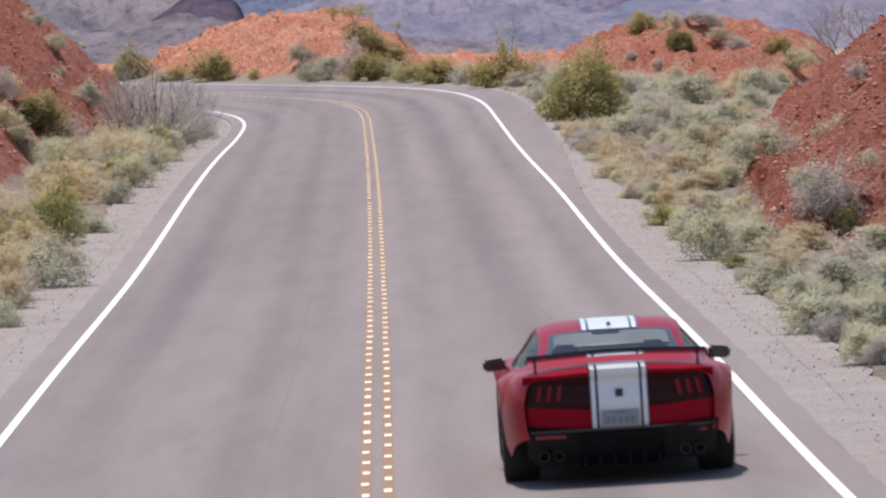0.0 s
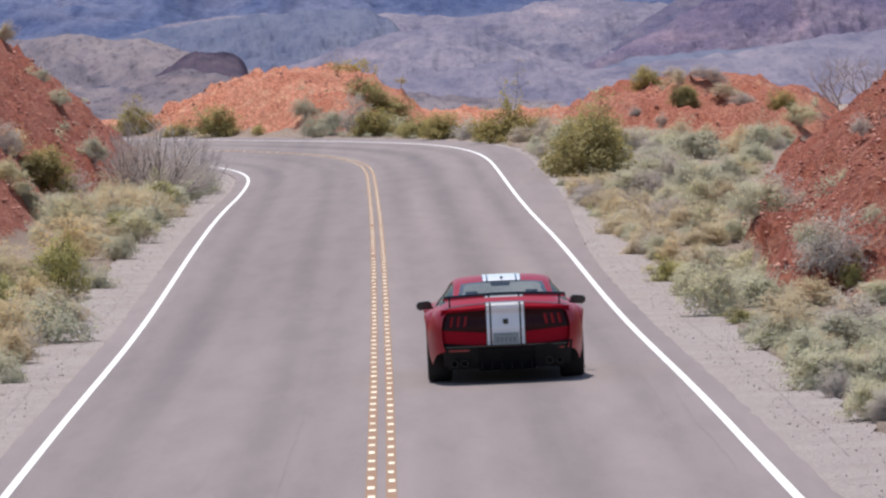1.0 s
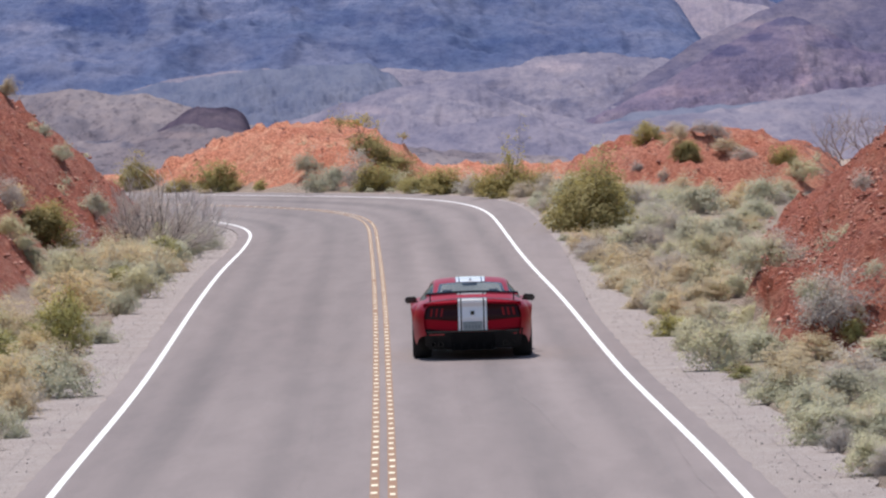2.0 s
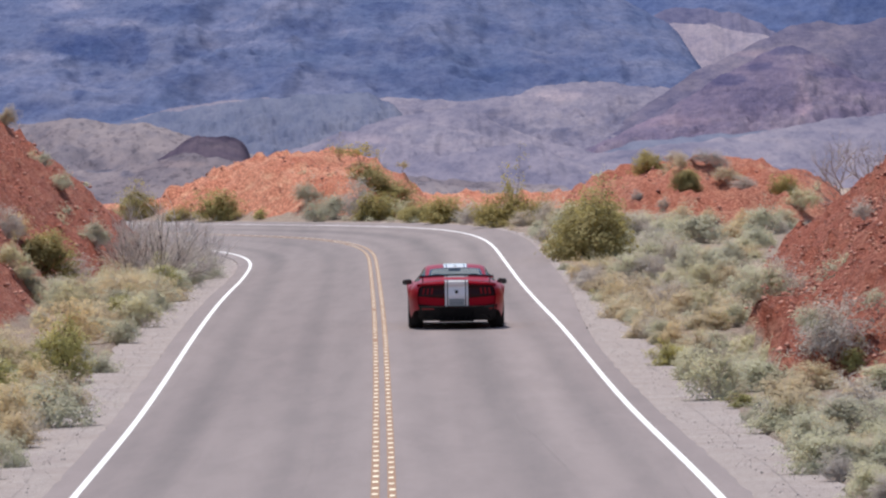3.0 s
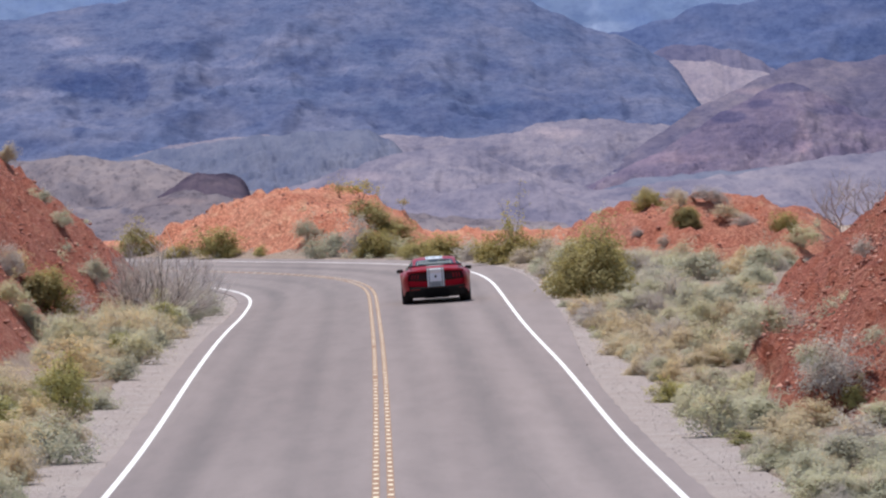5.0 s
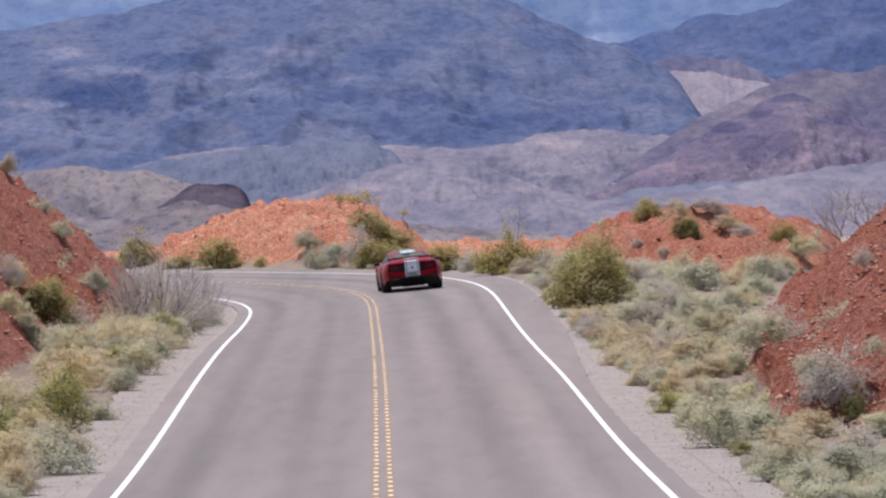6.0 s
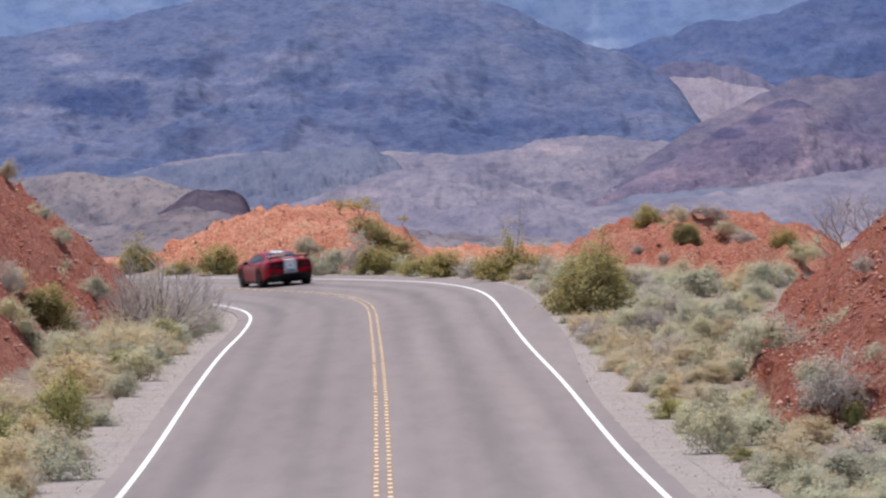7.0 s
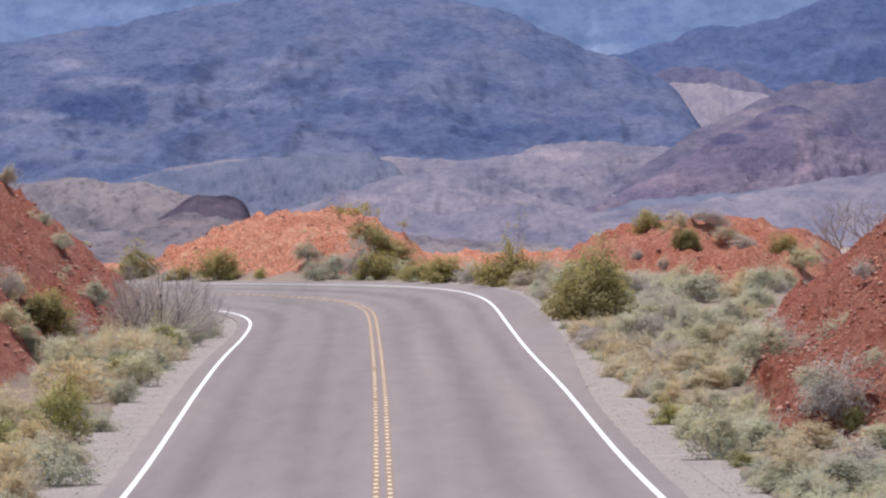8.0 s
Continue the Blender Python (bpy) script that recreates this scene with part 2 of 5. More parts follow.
def land(x, y, hue=False):
    """Height of the ground and how red it is."""
    x, y = np.ravel(x).astype(float), np.ravel(y).astype(float)
    s, u = along(x, y)
    a = np.abs(u)
    z = np.interp(s, SS, _z) + np.clip(u, -6, 6) * np.interp(s, SS, _b)
    far = smooth(60, 400, a)
    z = z * (1 - far) - 5.0 * far
    z = z - 0.45 * (1 - smooth(4.7, 5.05, a)) - 0.04 * smooth(4.9, 6.0, a)
    lump = rough_at(x, y, 0.35, 5)
    crag = rough_at(x, y, 1.1, 5, 7.0, 0.7)
    gully = np.abs(rough_at(x, y, 0.55, 4, 3.0))
    verge = smooth(4.6, 6.0, a)
    hill = np.zeros(len(x))
    # cut bank on the right
    toe = 7.35 + (s - 117) * 0.040 + 0.35 * lump
    e = smooth(96, 112, s) * (1 - smooth(166, 186, s))
    hill += e * 6.2 * np.tanh(np.maximum(u - toe, 0) * 0.98 / 6.2) * (1 - 0.7 * smooth(18, 60, u))
    # washed-out scarp at its foot
    hill += smooth(100, 107, s) * (1 - smooth(126, 140, s)) * (0.72 + 0.5 * lump) * smooth(-0.18, 0.06, u - toe + 0.55 + 0.25 * crag)
    # cut bank on the left, closing in on the road at the bend
    toe = 7.25 + 0.35 * smooth(138, 160, s) - 1.8 * smooth(150, 192, s) + 0.35 * lump
    e = smooth(112, 124, s) * (1 - smooth(196, 212, s))
    hill += e * 7.0 * np.tanh(np.maximum(-u - toe, 0) * 1.04 / 7.0) * (1 - 0.7 * smooth(18, 60, -u))
    # mound beyond the bend, with a steep scarp to the road
    xx = (x + 4.9) / np.where(x < -4.9, 8.6, 4.3)
    d = xx ** 2 + ((y - 275) / 22.0) ** 2
    hill += 2.35 * np.clip(1 - d, 0, 1) ** 1.05 * smooth(5.2, 8.2, u) * (u > 0)
    # mound on the outside of the bend
    d = ((x - 8.8) / 5.2) ** 2 + ((y - 233) / 17.0) ** 2
    hill += 1.98 * np.clip(1 - d, 0, 1) ** 0.6 * smooth(5.6, 8.6, u) * (u > 0)
    # low ground behind them
    d = ((x - 3) / 26.0) ** 2 + ((y - 320) / 60.0) ** 2
    hill += 0.7 * np.clip(1 - d, 0, 1) * smooth(7, 14, a)
    on = np.clip(hill / 0.8, 0, 1)
    z = z + hill + verge * 0.07 * lump + on * (0.30 * lump + (0.28 + 0.16 * (u > 0) * (1 - smooth(185, 200, y))) * crag - 0.50 * gully + 0.14 + (0.17 - 0.11 * smooth(190, 215, y)) * rough_at(x, y, 3.2, 3, 13.0, 0.6))
    red = np.clip(hill / 0.5, 0, 1) * 0.9 + 0.12
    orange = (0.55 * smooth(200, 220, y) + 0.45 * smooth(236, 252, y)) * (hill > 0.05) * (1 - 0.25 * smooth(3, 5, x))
    return (z, red, orange) if hue else (z, red)


def ground_at(x, y):
    return land([x], [y])[0][0]


# ---------------------------------------------------------------- building helpers
def mesh_object(name, verts, faces, mat, parent=None, smooth_faces=False):
    me = bpy.data.meshes.new(name)
    me.from_pydata([tuple(map(float, v)) for v in verts], [], [tuple(map(int, f)) for f in faces])
    me.materials.append(mat)
    me.update()
    if smooth_faces:
        me.shade_smooth()
    ob = new(name, me)
    ob.parent = parent
    return ob


def part(name, bm, mat, parent, label="", smooth_faces=True):
    me = bpy.data.meshes.new(name)
    bmesh.ops.recalc_face_normals(bm, faces=bm.faces)
    bm.to_mesh(me)
    bm.free()
    me.materials.append(mat)
    if smooth_faces:
        me.shade_smooth()
        me.set_sharp_from_angle(angle=radians(40))
    ob = new(name, me)
    ob.parent = parent
    return tagged(ob, label)


def grid_faces(rows, cols):
    i, j = np.meshgrid(np.arange(rows - 1), np.arange(cols - 1), indexing="ij")
    a = (i * cols + j).ravel()
    return np.stack([a, a + 1, a + cols + 1, a + cols], 1)


def attribute(ob, name, values):
    at = ob.data.attributes.new(name, 'FLOAT', 'POINT')
    at.data.foreach_set("value", np.asarray(values, np.float32))


# ---------------------------------------------------------------- ground, road, shoulders
def spread(core_a, core_b, step, reach_a, reach_b, grow=1.35):
    c = list(np.arange(core_a, core_b + step / 2, step))
    d, p = step, core_a
    lo = []
    while p > reach_a:
        d *= grow
        p -= d
        lo.append(p)
    d, p = step, c[-1]
    hi = []
    while p < reach_b:
        d *= grow
        p += d
        hi.append(p)
    return np.array(lo[::-1] + c + hi)


gx = spread(-17.0, 15.0, 0.2, -3000, 3000)
gy = spread(44.0, 306.0, 0.65, -600, 4900)
GX, GY = np.meshgrid(gx, gy)
GZ, GR, GO = land(GX, GY, True)
ground = mesh_object("ground", np.stack([GX.ravel(), GY.ravel(), GZ], 1), grid_faces(len(gy), len(gx)), SOIL, smooth_faces=True)
attribute(ground, "red", GR)
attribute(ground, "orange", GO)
tagged(ground, "tan desert ground rising into rust-red clay banks", "ground", kind="structure")


def ribbon(name, s0, s1, u_of, mat, lift, step=1.0, skirt=0.0, label="", category="", attr=None):
    """A strip along the road, from u_of(s): the places across it."""
    s = np.arange(s0, s1 + step / 2, step)
    rows = []
    us = np.array([u_of(v) for v in s])
    n = us.shape[1]
    for k in range(n):
        x, y, z = road(s, us[:, k])
        rows.append(np.stack([x, y, z + lift], 1))
    if skirt:
        x, y, z = road(s, us[:, 0])
        rows.insert(0, np.stack([x, y, z + lift - skirt], 1))
        x, y, z = road(s, us[:, -1])
        rows.append(np.stack([x, y, z + lift - skirt], 1))
    v = np.stack(rows, 1).reshape(-1, 3)
    ob = mesh_object(name, v, grid_faces(len(s), len(rows)), mat, smooth_faces=False)
    if attr:
        uu = np.concatenate([us[:, :1], us, us[:, -1:]], 1) if skirt else us
        attribute(ob, attr[0], attr[1](uu).ravel())
    return tagged(ob, label, category, kind="structure")


STAINS = ((117, -2.75, 3.0, 0.5, 0.5), (120, -2.2, 1.6, 0.35, 0.4), (92, -2.6, 4.0, 0.3, 0.3), (72, 1.9, 3.0, 0.4, 0.3), (138, 2.0, 6.0, 0.3, 0.3), (64, -1.9, 2.0, 0.35, 0.5), (62, -1.75, 1.2, 0.15, 0.6), (57, -2.6, 3.0, 0.6, 0.35), (68, -1.6, 2.5, 0.2, 0.4))


def tracks(u):
    """Darker wheel tracks, and some oil stains."""
    w = 0 * u
    s = np.linspace(-80, 460, len(u))[:, None]
    for c, o, ls, lu, deep in STAINS:
        w = np.maximum(w, deep * np.exp(-((s - c) / ls) ** 2 - ((u - o) / lu) ** 2))
    for c, width, deep in ((-2.75, 0.34, 0.75), (-2.0, 0.5, 0.28), (-1.25, 0.34, 0.62), (-0.65, 0.42, 0.45), (0.62, 0.25, 0.4), (1.75, 0.40, 0.8), (3.0, 0.25, 0.55), (-3.35, 0.2, 0.3)):
        w = np.maximum(w, deep * (0.7 + 0.3 * smooth(62, 105, s)) * np.exp(-((u - c) / width) ** 2))
    return w


def wander(s, seed, amount, scale):
    return amount * noise.fractal(Vector((s * scale, seed, 0.0)), 0.9, 2.0, 4)


ribbon("road", -80, 460, lambda s: np.concatenate([[-3.98 + wander(s, 1.0, 0.05, 0.9)], np.linspace(-3.8, 3.8, 53), [3.95 + 0.80 * float(smooth(118, 178, s)) + wander(s, 2.0, 0.05, 0.9)]]),
       ASPHALT, 0.0, skirt=0.25, label="worn grey two-lane asphalt road bending to one side", category="road", attr=("track", tracks))
ribbon("pavement", -80, 460, lambda s: np.array([3.75, 4.3, 4.75, 5.02 + 0.10 * (s > 90) + wander(s, 5.0, 0.30, 0.35)]), GRAVEL, -0.03, 0.5, 0.35,
       "broken grey gravel shoulder along the road", "road shoulder")
ribbon("pavement", -80, 460, lambda s: np.array([-4.98 + 0.14 * (s > 130) + wander(s, 9.0, 0.26, 0.35), -4.7, -4.3, -3.75]), GRAVEL, -0.03, 0.5, 0.35,
       "broken grey gravel shoulder along the road", "road shoulder")
for side in (-1, 1):
    ribbon("road_marking", -80, 460, lambda s: side * LANE + np.array([-0.046, 0.046]), WHITE_LINE, 0.004, 1.0, 0.0,
           "solid white edge line painted on the asphalt", "road marking")
    ribbon("road_marking", -80, 460, lambda s: side * 0.095 + np.array([-0.05, 0.05]), YELLOW_LINE, 0.004, 1.0, 0.0,
           "faded double yellow centre line painted on asphalt", "road marking")
# bright flecks left on the yellow lines
fv, ff = [], []
rnd = random.Random(4)
for side in (-1, 1):
    s = 40.0
    while s < 330:
        s += rnd.uniform(1.28, 1.44)
        if rnd.random() < 0.02:
            continue
        l, w = rnd.uniform(0.30, 0.44), rnd.uniform(0.027, 0.036)
        o = side * 0.095 + rnd.uniform(-0.006, 0.006)
        x, y, z = road([s, s, s + l, s + l], [o - w, o + w, o + w, o - w])
        fv += list(np.stack([x, y, z + 0.008], 1))
        ff.append(range(len(fv) - 4, len(fv)))
tagged(mesh_object("line_flecks", fv, ff, CREAM_FLECK), "pale unworn flecks of paint on yellow lines", "road marking", kind="stuff")


# cracks wandering along the lanes
cv, cf = [], []
rnd = random.Random(9)
for s0, length, u0, drift in ((54, 42, -0.95, 0.05), (62, 20, 3.25, 0.1), (86, 30, 1.1, -0.2), (70, 16, 3.0, 0.2), (100, 40, -2.4, 0.2), (120, 40, 1.9, 0.2), (76, 22, 2.2, -0.3), (60, 60, -4.45, 0.15), (64, 50, 4.4, 0.2)):
    n = int(length / 0.25)
    w = rnd.uniform(0.002, 0.0045)
    for k in range(n + 1):
        s = s0 + 0.25 * k
        u = u0 + drift * k / n + wander(s, u0 * 3, 0.10, 0.10) + wander(s, u0 * 5, 0.015, 0.9)
        ww = w * max(0.15, 1.0 + 1.2 * noise.noise(Vector((s * 1.7, u0, 1))))
        x, y, z = road([s, s], [u - ww, u + ww])
        lift = 0.003 if abs(u) < 3.9 else -0.024
        cv += [(x[0], y[0], z[0] + lift), (x[1], y[1], z[1] + lift)]
        if k:
            b = len(cv)
            cf.append((b - 4, b - 3, b - 1, b - 2))
tagged(mesh_object("road_cracks", cv, cf, TAR), "thin dark cracks in the asphalt", "road crack", kind="stuff")


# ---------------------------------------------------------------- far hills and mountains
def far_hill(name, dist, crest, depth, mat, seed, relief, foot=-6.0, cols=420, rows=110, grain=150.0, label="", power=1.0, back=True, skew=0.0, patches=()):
    """A range of bare hills: a crest line (across and up, in the long lens's units from the horizon), a face of spurs
    and gullies towards the road and a back slope; patches darken (or, below nought, pale) the face's colour, for rock
    bands and the shade on steep cliffs."""
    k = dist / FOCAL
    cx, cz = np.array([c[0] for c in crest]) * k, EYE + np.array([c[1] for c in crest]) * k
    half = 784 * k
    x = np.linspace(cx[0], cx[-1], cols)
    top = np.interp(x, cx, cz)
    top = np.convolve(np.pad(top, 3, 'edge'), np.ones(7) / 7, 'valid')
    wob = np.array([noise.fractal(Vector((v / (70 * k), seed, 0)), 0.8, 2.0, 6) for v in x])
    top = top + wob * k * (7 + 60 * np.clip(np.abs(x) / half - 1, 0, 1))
    v = np.linspace(0, 1, rows)
    if back:
        v = np.concatenate([v, 1 + np.linspace(0.04, 1.0, 16)])
    sc = 1 / (grain * k)
    lay = 0.55 * min(1.0, 6 * float(np.mean(top) - foot) / depth)
    verts = []
    for w in v:
        y = dist - depth * (1 - w)
        prof = w ** power if w <= 1 else 1 - (w - 1) ** 1.3
        amp = relief * k * (math.sin(math.pi * min(w, 1) ** 0.8) * 0.9 + 0.04)
        for i, xx in enumerate(x):
            wx = xx * sc + 0.6 * noise.noise(Vector((xx * sc * 0.7, y * sc * lay * 0.7, seed + 5)))
            wy = y * sc * lay + 0.5 * noise.noise(Vector((xx * sc * 0.8 + 9, y * sc * lay * 0.8, seed + 7)))
            g = noise.ridged_multi_fractal(Vector((wx, wy, seed)), 0.9, 2.1, 6, 1.0, 2.0)
            f = noise.fractal(Vector((xx * sc * 2.2, y * sc * lay * 2.0, seed + 9)), 0.8, 2.1, 5)
            h = noise.fractal(Vector((xx * sc * 8, y * sc * lay * 8, seed + 3)), 0.7, 2.1, 4)
            verts.append((xx + skew * k * (1 - min(w, 1)), y, foot + (top[i] - foot) * prof + amp * (0.6 * (g - 1.1) + 0.36 * f + 0.13 * h)))
    ob = mesh_object(name, verts, grid_faces(len(v), cols), mat, smooth_faces=True)
    p = np.array(verts)
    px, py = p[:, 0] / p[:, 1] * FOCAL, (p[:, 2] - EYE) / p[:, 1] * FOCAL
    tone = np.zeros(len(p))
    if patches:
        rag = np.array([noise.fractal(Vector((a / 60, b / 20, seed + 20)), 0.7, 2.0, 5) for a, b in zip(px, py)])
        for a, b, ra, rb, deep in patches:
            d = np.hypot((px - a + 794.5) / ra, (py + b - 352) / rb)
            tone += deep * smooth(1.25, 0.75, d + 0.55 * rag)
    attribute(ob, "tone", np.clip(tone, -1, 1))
    return tagged(ob, label, "mountain", kind="structure")


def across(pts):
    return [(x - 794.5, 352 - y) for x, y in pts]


# blue and violet here are distance haze put into the rocks' base colours
M_FAR = mat_far("haze_blue_rock", (0.165, 0.228, 0.385), (0.182, 0.246, 0.402), (0.205, 0.265, 0.415), 0.006, 0.94)
M_BIG = mat_far("haze_slate_rock", (0.098, 0.127, 0.230), (0.127, 0.149, 0.250), (0.162, 0.173, 0.260), 0.024, 0.78, (1, 0.2, 2.4), 0.82)
M_NAVY = mat_far("haze_navy_rock", (0.085, 0.118, 0.240), (0.105, 0.136, 0.255), (0.135, 0.158, 0.270), 0.024, 0.82, (1, 0.2, 1.6), 0.88)
M_BROWN = mat_far("haze_umber_rock", (0.112, 0.108, 0.176), (0.150, 0.134, 0.194), (0.205, 0.176, 0.220), 0.028, 0.76, (1, 0.13, 2.0), 0.86)
M_MAUVE = mat_far("haze_mauve_rock", (0.132, 0.128, 0.206), (0.158, 0.148, 0.224), (0.188, 0.172, 0.242), 0.024, 0.84, (1, 0.2, 1.6), 0.88)
M_KNOB = mat_far("haze_plum_rock", (0.135, 0.114, 0.182), (0.182, 0.148, 0.212), (0.235, 0.192, 0.240), 0.034, 0.74, (1, 0.13, 2.0), 0.84)
M_LAV = mat_far("haze_lavender_badland_rock", (0.170, 0.160, 0.222), (0.226, 0.204, 0.258), (0.290, 0.255, 0.296), 0.036, 0.80, (1, 0.1, 1.8), 0.86)
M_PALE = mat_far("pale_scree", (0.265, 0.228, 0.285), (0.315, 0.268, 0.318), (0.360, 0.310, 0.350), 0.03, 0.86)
# darker than the pale hills: their flank's shade is mixed into this colour
M_SLOPE = mat_far("shade_toned_slope_rock", (0.125, 0.142, 0.214), (0.158, 0.168, 0.234), (0.200, 0.200, 0.256), 0.026, 0.86, (1, 0.1, 1))
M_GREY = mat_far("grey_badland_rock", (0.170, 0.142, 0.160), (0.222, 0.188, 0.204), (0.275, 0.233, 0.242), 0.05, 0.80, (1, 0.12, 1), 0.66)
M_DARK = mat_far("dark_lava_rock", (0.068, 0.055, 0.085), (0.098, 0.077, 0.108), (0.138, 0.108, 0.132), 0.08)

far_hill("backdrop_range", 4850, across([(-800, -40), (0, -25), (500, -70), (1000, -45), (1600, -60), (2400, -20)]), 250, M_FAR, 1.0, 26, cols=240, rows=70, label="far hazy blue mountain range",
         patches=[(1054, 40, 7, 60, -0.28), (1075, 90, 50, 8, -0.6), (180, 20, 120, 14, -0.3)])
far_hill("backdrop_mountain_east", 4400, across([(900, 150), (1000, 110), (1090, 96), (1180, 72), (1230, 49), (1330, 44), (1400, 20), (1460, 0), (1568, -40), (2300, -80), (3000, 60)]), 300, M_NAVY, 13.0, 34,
         cols=300, rows=80, grain=120, label="desert mountain flank in navy-blue haze tones")
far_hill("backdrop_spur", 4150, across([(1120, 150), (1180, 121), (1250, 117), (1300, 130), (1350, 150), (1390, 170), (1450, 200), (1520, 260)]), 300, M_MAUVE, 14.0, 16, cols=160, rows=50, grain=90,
         label="spur between two mountains in mauve haze tones")
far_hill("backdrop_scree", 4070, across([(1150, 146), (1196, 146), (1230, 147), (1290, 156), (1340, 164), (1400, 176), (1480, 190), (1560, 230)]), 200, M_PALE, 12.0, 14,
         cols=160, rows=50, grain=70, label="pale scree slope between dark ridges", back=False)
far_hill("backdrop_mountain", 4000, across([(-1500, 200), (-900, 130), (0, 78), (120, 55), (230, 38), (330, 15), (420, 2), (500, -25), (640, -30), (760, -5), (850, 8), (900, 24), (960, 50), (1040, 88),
         (1075, 97), (1130, 118), (1190, 146), (1210, 178), (1236, 222), (1290, 310), (1330, 380)]), 900, M_BIG, 2.0, 46, cols=620, rows=190, grain=230, label="broad desert mountain in slate-violet haze tones", power=1.1,
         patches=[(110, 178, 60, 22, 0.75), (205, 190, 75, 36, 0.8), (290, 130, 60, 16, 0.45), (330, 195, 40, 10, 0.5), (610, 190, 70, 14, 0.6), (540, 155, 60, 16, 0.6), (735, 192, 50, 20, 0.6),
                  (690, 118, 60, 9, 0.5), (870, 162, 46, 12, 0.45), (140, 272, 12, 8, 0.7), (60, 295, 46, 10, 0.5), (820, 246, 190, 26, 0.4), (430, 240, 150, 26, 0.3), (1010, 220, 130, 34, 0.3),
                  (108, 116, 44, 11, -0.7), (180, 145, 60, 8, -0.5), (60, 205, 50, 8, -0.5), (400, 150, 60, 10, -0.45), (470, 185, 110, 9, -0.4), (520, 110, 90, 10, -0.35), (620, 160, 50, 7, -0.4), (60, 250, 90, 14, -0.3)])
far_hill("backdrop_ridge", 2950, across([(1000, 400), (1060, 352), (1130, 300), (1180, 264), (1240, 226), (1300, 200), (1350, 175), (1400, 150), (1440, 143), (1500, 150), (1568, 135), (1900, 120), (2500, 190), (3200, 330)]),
         300, M_BROWN, 3.0, 34, cols=360, rows=90, grain=130, label="umber rocky ridge in violet haze tones", patches=[(1445, 150, 40, 8, 0.5), (1560, 180, 60, 10, 0.4), (1330, 200, 40, 6, -0.6)])
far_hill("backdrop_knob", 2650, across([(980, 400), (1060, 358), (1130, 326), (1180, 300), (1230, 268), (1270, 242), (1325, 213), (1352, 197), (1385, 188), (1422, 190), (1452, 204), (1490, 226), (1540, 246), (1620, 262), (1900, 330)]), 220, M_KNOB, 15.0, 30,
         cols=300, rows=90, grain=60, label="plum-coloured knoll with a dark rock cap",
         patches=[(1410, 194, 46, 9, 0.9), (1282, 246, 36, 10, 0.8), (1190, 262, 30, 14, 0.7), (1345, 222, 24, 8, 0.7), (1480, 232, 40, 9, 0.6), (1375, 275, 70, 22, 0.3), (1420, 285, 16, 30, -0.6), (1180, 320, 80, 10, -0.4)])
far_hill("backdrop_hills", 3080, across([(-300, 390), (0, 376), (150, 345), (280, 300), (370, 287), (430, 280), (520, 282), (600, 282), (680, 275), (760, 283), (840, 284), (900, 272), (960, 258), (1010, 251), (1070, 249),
         (1120, 254), (1180, 262), (1260, 300), (1400, 370), (1500, 390)]), 260, M_LAV, 4.0, 26, cols=420, rows=110, grain=70, label="pale badland hills in lavender haze tones",
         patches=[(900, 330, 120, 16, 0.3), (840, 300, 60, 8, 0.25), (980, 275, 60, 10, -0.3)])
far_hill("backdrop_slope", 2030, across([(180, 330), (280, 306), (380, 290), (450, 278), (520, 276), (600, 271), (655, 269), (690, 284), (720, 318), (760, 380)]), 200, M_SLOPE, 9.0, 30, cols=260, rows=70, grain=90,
         label="slope below the mountain in a shaded violet-grey tone", skew=60)
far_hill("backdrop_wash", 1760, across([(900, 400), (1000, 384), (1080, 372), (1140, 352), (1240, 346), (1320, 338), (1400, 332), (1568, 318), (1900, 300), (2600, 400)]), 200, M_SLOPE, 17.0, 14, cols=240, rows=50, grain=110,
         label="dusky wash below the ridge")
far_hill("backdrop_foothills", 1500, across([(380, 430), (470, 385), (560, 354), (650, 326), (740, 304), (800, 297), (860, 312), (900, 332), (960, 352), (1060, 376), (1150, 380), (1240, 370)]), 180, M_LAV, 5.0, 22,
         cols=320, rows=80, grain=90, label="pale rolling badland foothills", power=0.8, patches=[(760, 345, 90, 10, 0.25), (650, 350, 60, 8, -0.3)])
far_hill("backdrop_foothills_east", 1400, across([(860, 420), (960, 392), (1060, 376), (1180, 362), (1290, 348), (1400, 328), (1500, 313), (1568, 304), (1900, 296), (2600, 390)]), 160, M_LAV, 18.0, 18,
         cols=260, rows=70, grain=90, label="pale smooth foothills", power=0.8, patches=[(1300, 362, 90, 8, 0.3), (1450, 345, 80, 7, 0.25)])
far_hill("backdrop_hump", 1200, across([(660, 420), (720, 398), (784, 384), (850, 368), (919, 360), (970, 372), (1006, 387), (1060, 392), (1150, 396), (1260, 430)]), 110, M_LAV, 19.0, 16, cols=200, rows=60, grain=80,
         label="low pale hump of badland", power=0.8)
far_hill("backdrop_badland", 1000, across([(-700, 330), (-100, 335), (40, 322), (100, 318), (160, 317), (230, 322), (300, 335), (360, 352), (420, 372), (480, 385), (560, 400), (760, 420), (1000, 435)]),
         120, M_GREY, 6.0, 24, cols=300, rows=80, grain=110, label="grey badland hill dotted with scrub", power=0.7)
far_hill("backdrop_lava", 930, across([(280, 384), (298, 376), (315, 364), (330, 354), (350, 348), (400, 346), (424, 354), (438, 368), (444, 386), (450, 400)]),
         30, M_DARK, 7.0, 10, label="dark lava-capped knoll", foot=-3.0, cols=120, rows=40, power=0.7)
